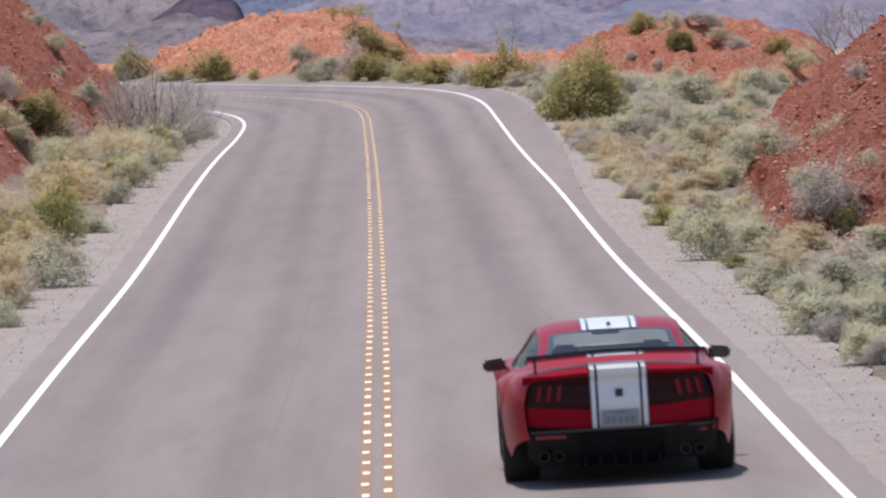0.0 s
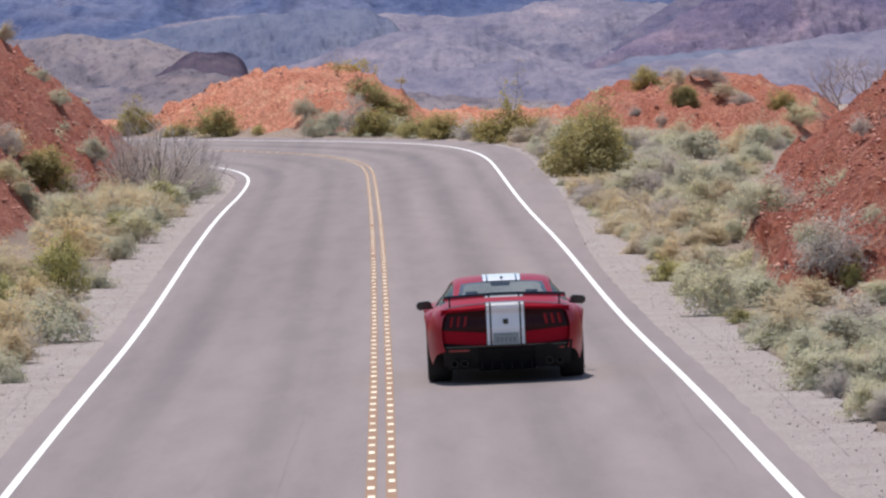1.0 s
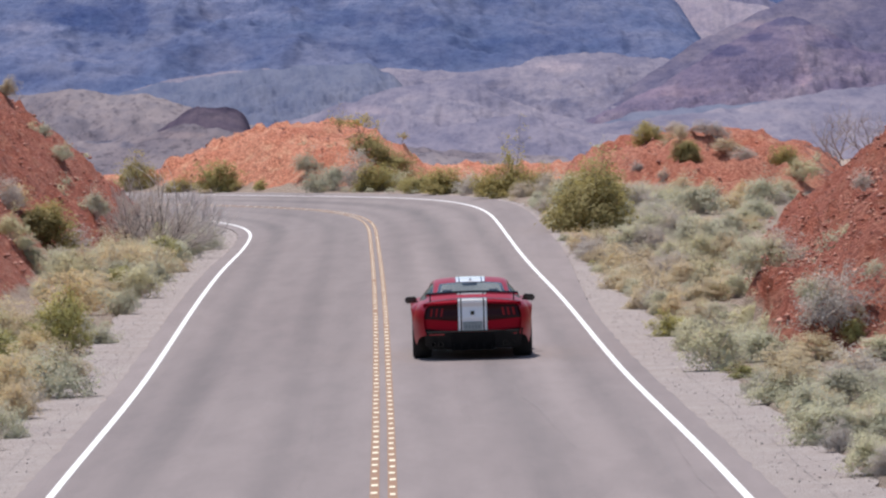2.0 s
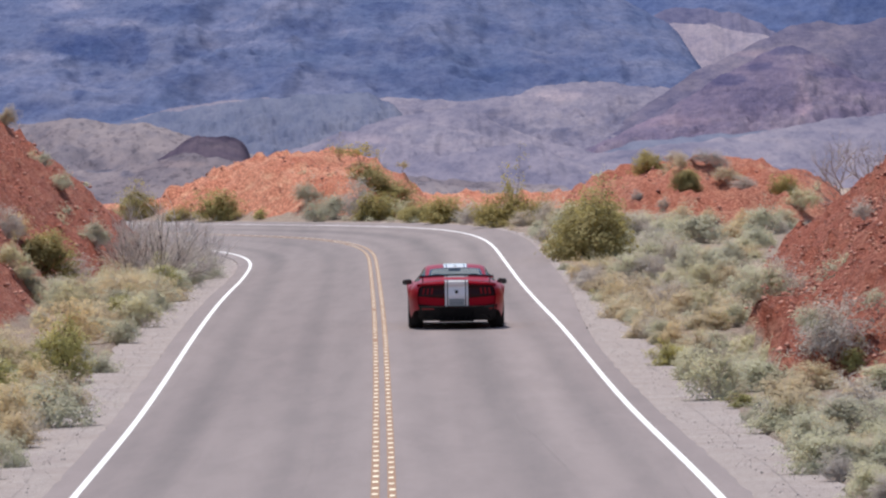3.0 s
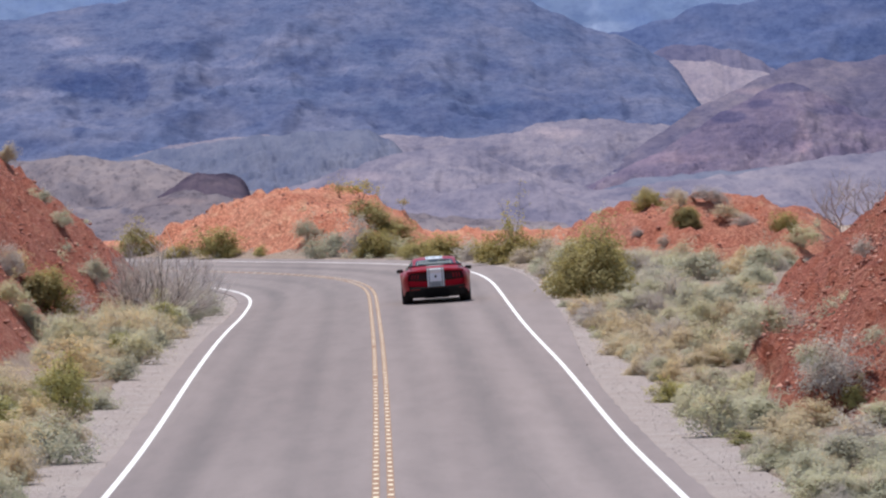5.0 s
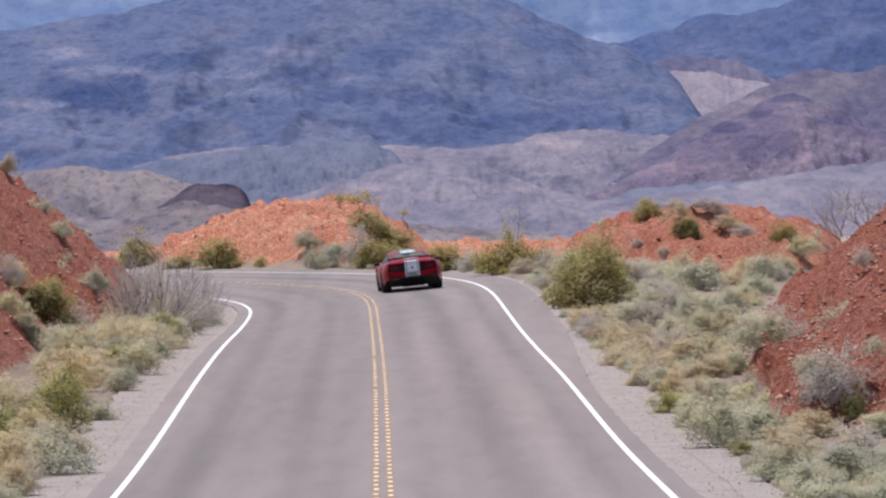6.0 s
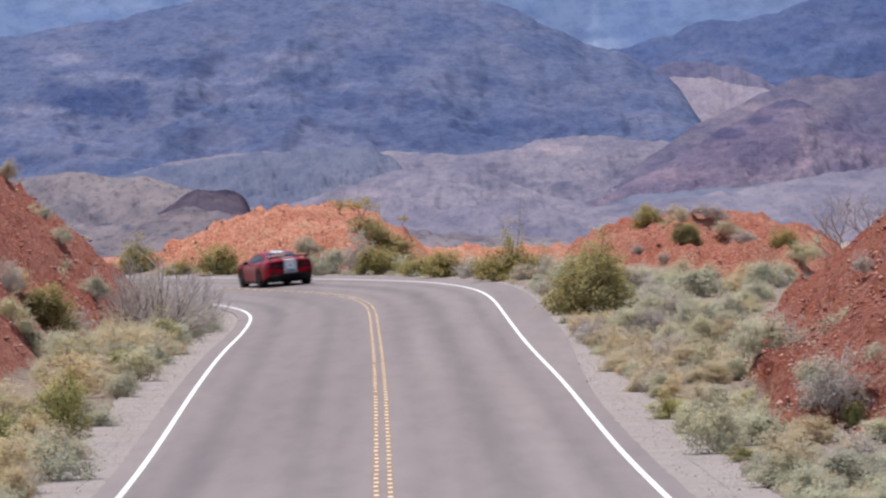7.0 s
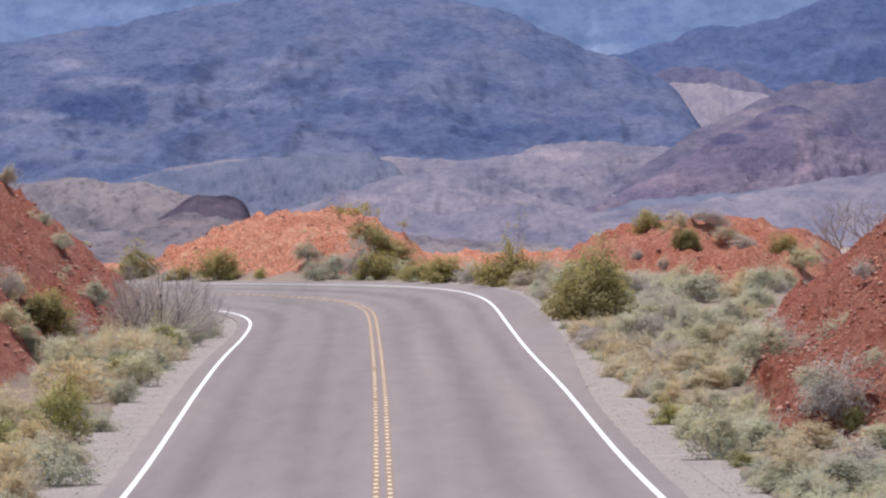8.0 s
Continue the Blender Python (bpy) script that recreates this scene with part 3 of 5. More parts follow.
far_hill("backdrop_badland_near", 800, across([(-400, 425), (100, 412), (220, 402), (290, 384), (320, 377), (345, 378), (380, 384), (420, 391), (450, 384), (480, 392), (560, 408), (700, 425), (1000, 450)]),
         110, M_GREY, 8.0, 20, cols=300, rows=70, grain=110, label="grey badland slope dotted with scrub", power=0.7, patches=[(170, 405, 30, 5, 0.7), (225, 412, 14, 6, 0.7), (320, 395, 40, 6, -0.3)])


# ---------------------------------------------------------------- desert plants
def tube(verts, faces, pts, r0, r1, sides=3):
    """A thin tapering twig through pts."""
    n = len(pts)
    base = len(verts)
    for i, p in enumerate(pts):
        d = (pts[min(i + 1, n - 1)] - pts[max(i - 1, 0)]).normalized()
        a = d.orthogonal().normalized()
        b = d.cross(a)
        r = r0 + (r1 - r0) * i / (n - 1)
        for k in range(sides):
            t = 2 * math.pi * k / sides
            verts.append(p + (a * math.cos(t) + b * math.sin(t)) * r)
    for i in range(n - 1):
        for k in range(sides):
            k2 = (k + 1) % sides
            faces.append((base + i * sides + k, base + i * sides + k2, base + (i + 1) * sides + k2, base + (i + 1) * sides + k))


def leaf(verts, faces, p, out, rnd, long, wide):
    """A small wedge-shaped leaf, its face turned outwards and to the sky."""
    n = (out * 0.75 + Vector((rnd.gauss(0, 0.28), rnd.gauss(0, 0.28), 0.55 + rnd.gauss(0, 0.22)))).normalized()
    d = n.orthogonal().normalized()
    d.rotate(Matrix.Rotation(rnd.uniform(0, 6.28), 3, n))
    a = n.cross(d)
    b = len(verts)
    verts += [p - d * long * 0.5, p + d * long * 0.5 - a * wide * 0.5, p + d * long * 0.4 + a * wide * 0.5]
    faces.append((b, b + 1, b + 2))


def shrub_shape(rnd, stems, tips, leaves, long, wide, spread=0.5, vase=0.0, twig=0.008, sag=0.1):
    """A shrub one unit wide and one high: stems fan out of the root, each ends in tips with tufts of leaves."""
    sv, sf, lv, lf = [], [], [], []
    lobes = [(rnd.uniform(0, 6.28), rnd.uniform(0.7, 1.15)) for _ in range(5)]
    for _ in range(stems):
        az = rnd.uniform(0, 2 * math.pi)
        lobe = max(0.72, max(w * math.exp(-((math.cos(az) - math.cos(c)) ** 2 + (math.sin(az) - math.sin(c)) ** 2) * 1.2) for c, w in lobes))
        el = math.asin(rnd.uniform(vase, 1.0) ** 0.8)
        reach = lobe * rnd.uniform(0.72, 1.02)
        end = Vector((math.cos(az) * math.cos(el) * spread * reach, math.sin(az) * math.cos(el) * spread * reach, (0.12 + 0.86 * math.sin(el)) * reach))
        mid = Vector((end.x * 0.45, end.y * 0.45, end.z * 0.58)) + Vector((rnd.gauss(0, 0.03), rnd.gauss(0, 0.03), rnd.gauss(0, 0.03)))
        root = Vector((rnd.gauss(0, 0.03), rnd.gauss(0, 0.03), -0.06))
        if rnd.random() < 0.35:
            tube(sv, sf, [root, mid, end], twig, twig * 0.35)
        for _ in range(tips):
            f = rnd.uniform(0.45, 1.0)
            at = mid.lerp(end, f) + Vector((rnd.gauss(0, 0.07), rnd.gauss(0, 0.07), rnd.gauss(0.01, 0.055)))
            at.z = max(at.z, 0.03)
            out = Vector((at.x, at.y, (at.z - 0.3) * 0.8)).normalized()
            if rnd.random() < 0.4:
                tube(sv, sf, [mid.lerp(end, f * 0.8), at], twig * 0.45, twig * 0.2)
            for _ in range(leaves):
                leaf(lv, lf, at + Vector((rnd.gauss(0, 0.032), rnd.gauss(0, 0.032), rnd.gauss(0, 0.03))), out, rnd, long * rnd.uniform(0.6, 1.3), wide * rnd.uniform(0.6, 1.3))
    return sv, sf, lv, lf


def twiggy_shape(rnd, stems, twigs, spread=0.5, thick=0.007, droop=0.0):
    """A leafless bush: stems that fork into many thin twigs."""
    sv, sf, tv, tf = [], [], [], []
    for _ in range(stems):
        az, el = rnd.uniform(0, 6.28), math.asin(rnd.uniform(0.15, 1.0))
        r = rnd.uniform(0.75, 1.05)
        end = Vector((math.cos(az) * math.cos(el) * spread * r, math.sin(az) * math.cos(el) * spread * r, (0.1 + 0.85 * math.sin(el)) * r))
        mid = Vector((end.x * 0.5, end.y * 0.5, end.z * 0.5)) + Vector((rnd.gauss(0, 0.04), rnd.gauss(0, 0.04), 0.03))
        tube(sv, sf, [Vector((0, 0, -0.06)), mid, end], thick, thick * 0.4)
        for _ in range(twigs):
            f = rnd.uniform(0.2, 1.0)
            a = mid.lerp(end, f) if f > 0.5 else mid * (f + 0.5)
            d = (end - mid).normalized() * rnd.uniform(0.08, 0.2) + Vector((rnd.gauss(0, 0.08), rnd.gauss(0, 0.08), rnd.gauss(0.03 - droop, 0.07)))
            b = a + d * 0.5 + Vector((rnd.gauss(0, 0.015), rnd.gauss(0, 0.015), rnd.gauss(0, 0.015)))
            e = a + d
            e.z = max(e.z, 0.02)
            tube(tv, tf, [a, b, e], thick * 0.5, thick * 0.22)
    return sv, sf, tv, tf


def plant(name, shape, stem_mat, leaf_mat, label, category):
    """A plant to copy: an Empty at the root with its stems and its foliage."""
    sv, sf, lv, lf = shape
    root = tagged(new(name), label, category, name.replace("_", " ") + " plants along the road")
    mesh_object("stemwork", sv, sf, stem_mat, root)
    mesh_object("crown", lv, lf, leaf_mat, root)
    return root


rnd = random.Random(11)
SAGES = [plant("sagebrush", shrub_shape(rnd, 70, 6, 9, 0.044, 0.026, vase=0.02), GREYTWIG, SAGE, "pale grey-green sagebrush on the sandy verge", "bush") for _ in range(3)]
STRAWS = [plant("brittlebush", shrub_shape(rnd, 66, 6, 9, 0.060, 0.020, vase=0.05), GREYTWIG, STRAW, "straw-yellow dry brush on the sandy verge", "bush") for _ in range(2)]
GREENS = [plant("rabbitbrush", shrub_shape(rnd, 66, 6, 9, 0.058, 0.022, vase=0.06), BARK, GREEN, "yellow-green rabbitbrush beside the road", "bush") for _ in range(2)]
CREOS = [plant("creosote_bush", shrub_shape(rnd, 70, 7, 10, 0.042, 0.026, vase=0.0, twig=0.005), BARK, CREOSOTE, "olive-green creosote bush with dark stems", "bush") for _ in range(3)]
SPINDLES = [plant("creosote_bush", shrub_shape(rnd, 15, 5, 8, 0.05, 0.030, vase=0.25, twig=0.005), BARK, CREOSOTE, "sparse spindly creosote bush on a crest", "bush") for _ in range(2)]
GREYS = [plant("saltbush", shrub_shape(rnd, 70, 6, 9, 0.042, 0.022, vase=0.02), GREYTWIG, GREYLEAF, "dusty grey saltbush with dense fine twigs", "bush") for _ in range(2)]
DRIES = [plant("dry_bush", twiggy_shape(rnd, 46, 13, thick=0.0055), BARK, GREYTWIG, "leafless grey bush of dense dry twigs", "bush") for _ in range(3)]


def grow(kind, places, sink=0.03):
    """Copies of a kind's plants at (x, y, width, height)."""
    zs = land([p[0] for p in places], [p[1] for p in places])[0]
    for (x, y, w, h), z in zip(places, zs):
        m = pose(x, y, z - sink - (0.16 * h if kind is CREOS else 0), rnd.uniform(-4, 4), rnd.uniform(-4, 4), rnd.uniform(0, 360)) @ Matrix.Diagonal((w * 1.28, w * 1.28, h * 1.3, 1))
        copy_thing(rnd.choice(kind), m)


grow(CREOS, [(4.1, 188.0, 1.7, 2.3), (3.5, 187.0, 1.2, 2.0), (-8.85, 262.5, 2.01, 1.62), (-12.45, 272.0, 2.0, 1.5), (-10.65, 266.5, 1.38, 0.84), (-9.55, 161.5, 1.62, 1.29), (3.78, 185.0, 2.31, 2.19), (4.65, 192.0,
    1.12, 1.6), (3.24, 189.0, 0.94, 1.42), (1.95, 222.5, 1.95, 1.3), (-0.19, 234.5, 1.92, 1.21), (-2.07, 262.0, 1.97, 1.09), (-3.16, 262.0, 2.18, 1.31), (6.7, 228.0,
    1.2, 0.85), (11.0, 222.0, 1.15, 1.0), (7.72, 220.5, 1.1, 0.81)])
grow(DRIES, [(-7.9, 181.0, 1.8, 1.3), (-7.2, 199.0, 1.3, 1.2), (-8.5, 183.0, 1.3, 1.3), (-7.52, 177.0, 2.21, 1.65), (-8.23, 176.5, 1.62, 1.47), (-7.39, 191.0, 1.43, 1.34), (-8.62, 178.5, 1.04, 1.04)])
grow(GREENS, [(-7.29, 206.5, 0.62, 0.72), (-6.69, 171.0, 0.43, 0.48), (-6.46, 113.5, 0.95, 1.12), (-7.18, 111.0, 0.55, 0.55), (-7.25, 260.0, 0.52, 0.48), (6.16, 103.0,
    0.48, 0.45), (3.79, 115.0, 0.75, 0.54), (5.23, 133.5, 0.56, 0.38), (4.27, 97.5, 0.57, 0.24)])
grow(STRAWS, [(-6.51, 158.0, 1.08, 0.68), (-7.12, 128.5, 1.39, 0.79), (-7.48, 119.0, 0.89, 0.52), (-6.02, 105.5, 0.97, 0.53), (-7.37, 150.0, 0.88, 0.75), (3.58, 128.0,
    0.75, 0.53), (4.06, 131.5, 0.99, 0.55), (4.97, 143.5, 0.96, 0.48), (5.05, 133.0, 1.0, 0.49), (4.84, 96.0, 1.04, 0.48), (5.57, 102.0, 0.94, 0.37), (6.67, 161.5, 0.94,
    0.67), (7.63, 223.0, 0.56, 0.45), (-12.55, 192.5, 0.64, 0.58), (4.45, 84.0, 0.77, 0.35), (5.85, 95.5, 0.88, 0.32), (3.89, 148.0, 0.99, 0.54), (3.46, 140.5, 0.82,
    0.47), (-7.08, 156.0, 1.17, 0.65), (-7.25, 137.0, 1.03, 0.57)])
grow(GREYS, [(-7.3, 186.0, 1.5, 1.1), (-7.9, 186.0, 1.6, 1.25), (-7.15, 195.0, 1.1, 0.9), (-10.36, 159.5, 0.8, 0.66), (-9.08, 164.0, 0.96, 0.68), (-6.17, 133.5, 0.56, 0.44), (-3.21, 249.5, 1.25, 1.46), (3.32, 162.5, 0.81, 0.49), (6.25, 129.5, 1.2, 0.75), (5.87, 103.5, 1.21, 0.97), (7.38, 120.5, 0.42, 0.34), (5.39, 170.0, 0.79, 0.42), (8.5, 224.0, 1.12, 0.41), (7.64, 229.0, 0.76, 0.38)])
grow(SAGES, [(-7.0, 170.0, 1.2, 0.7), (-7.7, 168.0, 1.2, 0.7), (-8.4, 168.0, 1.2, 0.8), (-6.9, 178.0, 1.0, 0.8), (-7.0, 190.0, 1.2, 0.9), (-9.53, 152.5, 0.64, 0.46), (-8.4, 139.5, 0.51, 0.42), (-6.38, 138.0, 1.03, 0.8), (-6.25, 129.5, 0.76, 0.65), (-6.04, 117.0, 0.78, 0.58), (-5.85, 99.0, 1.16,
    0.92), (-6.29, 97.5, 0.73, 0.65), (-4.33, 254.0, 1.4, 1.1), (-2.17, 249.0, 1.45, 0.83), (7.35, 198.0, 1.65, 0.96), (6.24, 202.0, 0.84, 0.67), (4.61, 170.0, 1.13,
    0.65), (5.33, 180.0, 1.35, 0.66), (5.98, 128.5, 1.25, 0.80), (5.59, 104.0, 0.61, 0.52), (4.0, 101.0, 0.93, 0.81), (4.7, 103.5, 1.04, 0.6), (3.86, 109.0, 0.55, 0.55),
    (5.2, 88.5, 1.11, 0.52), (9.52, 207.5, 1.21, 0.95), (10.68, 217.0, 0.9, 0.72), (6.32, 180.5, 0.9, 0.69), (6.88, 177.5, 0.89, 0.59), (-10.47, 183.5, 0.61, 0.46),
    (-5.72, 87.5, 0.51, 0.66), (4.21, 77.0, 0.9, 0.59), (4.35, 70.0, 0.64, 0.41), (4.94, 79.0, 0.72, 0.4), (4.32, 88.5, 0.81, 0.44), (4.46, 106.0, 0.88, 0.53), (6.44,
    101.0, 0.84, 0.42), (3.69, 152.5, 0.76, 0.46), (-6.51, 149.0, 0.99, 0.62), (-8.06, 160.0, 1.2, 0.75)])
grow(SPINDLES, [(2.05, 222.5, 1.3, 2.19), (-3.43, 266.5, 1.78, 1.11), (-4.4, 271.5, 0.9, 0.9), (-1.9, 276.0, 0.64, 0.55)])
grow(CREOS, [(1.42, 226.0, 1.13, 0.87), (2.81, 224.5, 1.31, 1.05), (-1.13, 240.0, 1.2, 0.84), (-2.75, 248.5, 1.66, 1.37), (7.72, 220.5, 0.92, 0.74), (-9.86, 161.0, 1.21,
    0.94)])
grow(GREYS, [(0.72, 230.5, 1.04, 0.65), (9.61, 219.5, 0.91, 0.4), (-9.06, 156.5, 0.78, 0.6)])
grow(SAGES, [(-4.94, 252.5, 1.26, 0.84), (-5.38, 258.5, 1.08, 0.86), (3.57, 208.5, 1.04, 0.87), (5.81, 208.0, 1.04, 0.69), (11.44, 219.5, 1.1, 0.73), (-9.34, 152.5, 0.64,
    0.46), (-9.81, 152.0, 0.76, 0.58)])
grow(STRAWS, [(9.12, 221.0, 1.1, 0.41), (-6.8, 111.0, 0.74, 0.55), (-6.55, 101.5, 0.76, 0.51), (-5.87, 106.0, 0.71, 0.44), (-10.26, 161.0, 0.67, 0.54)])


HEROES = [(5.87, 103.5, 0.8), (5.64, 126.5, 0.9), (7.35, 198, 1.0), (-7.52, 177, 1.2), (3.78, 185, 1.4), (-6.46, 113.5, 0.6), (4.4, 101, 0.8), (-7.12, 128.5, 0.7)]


def stands_free(x, y):
    """No scrub crowds the large bushes or the bare foot of the cut bank."""
    return not (x < -7.1 and 118 < y < 148) and all(abs(x - a) > w or not b - 7 < y < b + 1 for a, b, w in HEROES)


def clumps(count, lo, hi, s0, s1, size, kinds, both=(-1, 1), bare=0.85):
    """Single bushes strewn along the verges, in drifts of one kind."""
    s = np.array([rnd.uniform(s0, s1) for _ in range(count)])
    u = np.array([rnd.choice(both) * rnd.uniform(lo, hi) for _ in range(count)])
    x, y, _ = road(s, u)
    drift = rough_at(x, y, 0.22, 3, 40.0)
    for a, b, d in zip(x, y, drift):
        if not stands_free(a, b) or (land([a], [b])[1][0] > 0.4 and rnd.random() < bare):
            continue
        k = kinds[min(len(kinds) - 1, max(0, int((d + 0.5 + rnd.gauss(0, 0.12)) * len(kinds))))]
        w = size * rnd.uniform(0.6, 1.3)
        grow(k, [(a, b, w, w * rnd.uniform(0.55, 0.85))])


clumps(100, 5.0, 5.6, 62, 215, 0.60, (SAGES, STRAWS, SAGES, SAGES, GREYS, SAGES, STRAWS))
clumps(60, 4.95, 5.2, 70, 205, 0.42, (SAGES, STRAWS, SAGES, GREYS, STRAWS))
clumps(110, 5.6, 7.4, 64, 215, 0.85, (STRAWS, SAGES, SAGES, SAGES, GREYS, SAGES, STRAWS))
clumps(40, 7.4, 9.6, 158, 225, 0.8, (SAGES, GREYS, SAGES, STRAWS), (1,))
clumps(24, 8.0, 11.5, 125, 195, 0.6, (SAGES, GREYS, STRAWS, SAGES), (-1,), 0.5)
clumps(20, 5.6, 7.5, 212, 262, 0.9, (SAGES, GREYS, CREOS, SAGES), (1,))
clumps(30, 7.4, 11.5, 168, 214, 0.9, (SAGES, SAGES, GREYS, SAGES, STRAWS), (1,))
clumps(34, 8.0, 14.0, 205, 248, 0.7, (SAGES, GREYS, SAGES, STRAWS), (1,), 0.7)
clumps(7, 5.3, 7.4, 104, 140, 0.8, (GREENS,))
clumps(44, 5.0, 7.6, 82, 165, 0.85, (STRAWS, GREENS, SAGES, STRAWS, STRAWS), (-1,))
for kind in (SAGES, STRAWS, GREENS, CREOS, SPINDLES, DRIES, GREYS):      # the patterns themselves stand further along the verge
    for i, ob in enumerate(kind):
        x, y, _ = road(30 - 6 * i, rnd.choice((-1, 1)) * rnd.uniform(6.2, 8.5))
        ob.matrix_basis = pose(x, y, ground_at(x, y) - 0.03) @ Matrix.Diagonal((1.1, 1.1, 0.9, 1))


def bare_tree(name, x, y, w, h, label, seed, forks=9):
    r = random.Random(seed)
    sv, sf, tv, tf = [], [], [], []

    def limb(p, d, length, rad, level):
        pts = [p]
        for _ in range(3):
            d = (d + Vector((r.gauss(0, 0.2), r.gauss(0, 0.2), r.gauss(0.06, 0.12)))).normalized()
            pts.append(pts[-1] + d * length / 3)
        tube(sv if level < 2 else tv, sf if level < 2 else tf, pts, rad, rad * 0.55, 5 if level < 2 else 3)
        if level < 4:
            for _ in range(3 if level else forks // 2):
                q = pts[r.choice((1, 2, 3))]
                nd = (d + Vector((r.gauss(0, 0.65), r.gauss(0, 0.65), r.gauss(0.1, 0.35)))).normalized()
                limb(q, nd, length * r.uniform(0.5, 0.75), rad * 0.6, level + 1)
    for _ in range(3):
        limb(Vector((0, 0, -0.1)), Vector((r.gauss(0, 0.7), r.gauss(0, 0.7), 1)).normalized(), 0.48, 0.011, 0)
    root = tagged(new(name), label, "tree")
    mesh_object("trunk", sv, sf, DRYWOOD if h > 2 else BARK, root)
    mesh_object("crown", tv, tf, DRYWOOD, root)
    root.matrix_basis = pose(x, y, ground_at(x, y) - 0.05) @ Matrix.Diagonal((w, w, h, 1))
    return root


bare_tree("bare_tree", 10.2, 172, 2.7, 2.5, "leafless thorny tree on the crest of the bank", 3)
bare_tree("bare_tree", 11.0, 174, 2.3, 2.5, "leafless thorny tree on the crest of the bank", 8)
bare_tree("dead_sapling", -8.8, 174, 0.7, 1.5, "dark dead sapling in dry brush", 5, 4)


def join_copies(name, shapes, places, mat, label, category):
    """Very many small alike pieces in one mesh; places are rows x, y, z, width, height, turn."""
    vs, fs, base = [], [], 0
    for i, (x, y, z, w, h, a) in enumerate(places):
        v, f = shapes[i % len(shapes)]
        c, s_ = math.cos(a), math.sin(a)
        vs.append(np.stack([x + w * (v[:, 0] * c - v[:, 1] * s_), y + w * (v[:, 0] * s_ + v[:, 1] * c), z + h * v[:, 2]], 1))
        fs.append(f + base)
        base += len(v)
    vs, fs = np.concatenate(vs), np.concatenate(fs)
    me = bpy.data.meshes.new(name)
    me.vertices.add(len(vs))
    me.vertices.foreach_set("co", vs.astype(np.float32).ravel())
    k = fs.shape[1]
    me.loops.add(fs.size)
    me.loops.foreach_set("vertex_index", fs.astype(np.int32).ravel())
    me.polygons.add(len(fs))
    me.polygons.foreach_set("loop_start", np.arange(0, fs.size, k, dtype=np.int32))
    me.update(calc_edges=True)
    me.validate()
    me.materials.append(mat)
    return tagged(new(name, me), label, category, kind="stuff")


def low_scrub(r, stems, leaves, long, wide):
    _, _, lv, lf = shrub_shape(r, stems, 2, leaves, long, wide, vase=0.0)
    return np.array(lv), np.array(lf)


def verge_places(r, count, lo, hi, s0, s1, size, keep, tall=0.55):
    """Random places along both verges, by a density keep(s, u)."""
    s = np.array([r.uniform(s0, s1) for _ in range(count)])
    u = np.array([r.choice((-1, 1)) * (lo + (hi - lo) * r.random() ** 1.1) for _ in range(count)])
    x, y, _ = road(s, u)
    s, u = along(x, y)
    z, red = land(x, y)
    patch = rough_at(x, y, 0.28, 3, 21.0)
    rows = []
    for i in range(count):
        if abs(u[i]) > 4.98 and stands_free(x[i], y[i]) and r.random() < keep(s[i], u[i], red[i], patch[i]):
            w = size * r.uniform(0.5, 1.35)
            rows.append((x[i], y[i], z[i] - 0.03, w, w * r.uniform(0.4, 0.85), r.uniform(0, 6.28)))
    return rows


r = random.Random(21)
sage_small = [low_scrub(r, 40, 7, 0.066, 0.042) for _ in range(4)]
straw_small = [low_scrub(r, 40, 7, 0.10, 0.030) for _ in range(4)]
dense = lambda a, b: (lambda s, u, red, p: (1.0 if a < p < b else 0.12) * (1.0 if red < 0.5 else 0.10))
join_copies("low_scrub", sage_small, verge_places(r, 800, 5.0, 9.6, 62, 255, 0.55, dense(-0.4, 9)), SAGE, "low pale grey-green scrub covering the verge", "scrub")
join_copies("dry_scrub", straw_small, verge_places(r, 520, 5.0, 9.2, 62, 255, 0.5, dense(-9, -0.10)), STRAW, "low straw-coloured dry brush on the verge", "scrub")
join_copies("green_scrub", sage_small, verge_places(r, 160, 5.0, 8.0, 62, 240, 0.5, dense(0.2, 0.5)), GREEN, "low yellow-green shrubs among the scrub", "scrub")
join_copies("bank_scrub", sage_small, verge_places(r, 1500, 7.0, 16, 110, 330, 0.55, lambda s, u, red, p: (0.4 if p > 0.0 else 0.06) * (1.0 if red < 0.5 else 0.25)), SAGE, "scattered grey scrub on the red banks", "scrub")


# ---------------------------------------------------------------- rubble and pebbles
def stone(r):
    v = np.array([(1, 0, 0), (-1, 0, 0), (0, 1, 0), (0, -1, 0), (0, 0, 0.8), (0, 0, -0.6)], float) * 0.5
    v += np.array([[r.uniform(-0.14, 0.14) for _ in range(3)] for _ in range(6)])
    f = np.array([(0, 2, 4), (2, 1, 4), (1, 3, 4), (3, 0, 4), (2, 0, 5), (1, 2, 5), (3, 1, 5), (0, 3, 5)])
    return v, f


stones = [stone(r) for _ in range(12)]


def stony(count, lo, hi, s0, s1, small, large, keep):
    s = np.array([r.uniform(s0, s1) for _ in range(count)])
    u = np.array([r.choice((-1, 1)) * r.uniform(lo, hi) for _ in range(count)])
    x, y, zr = road(s, u)
    z, red = land(x, y)
    rows = []
    for i in range(count):
        if r.random() < keep(red[i]):
            w = small * (large / small) ** (r.random() ** 2.2)
            rows.append((x[i], y[i], (zr[i] - 0.02 if abs(u[i]) < 5.0 else z[i]) + w * 0.08, w, w * r.uniform(0.6, 1.0), r.uniform(0, 6.28)))
    return rows


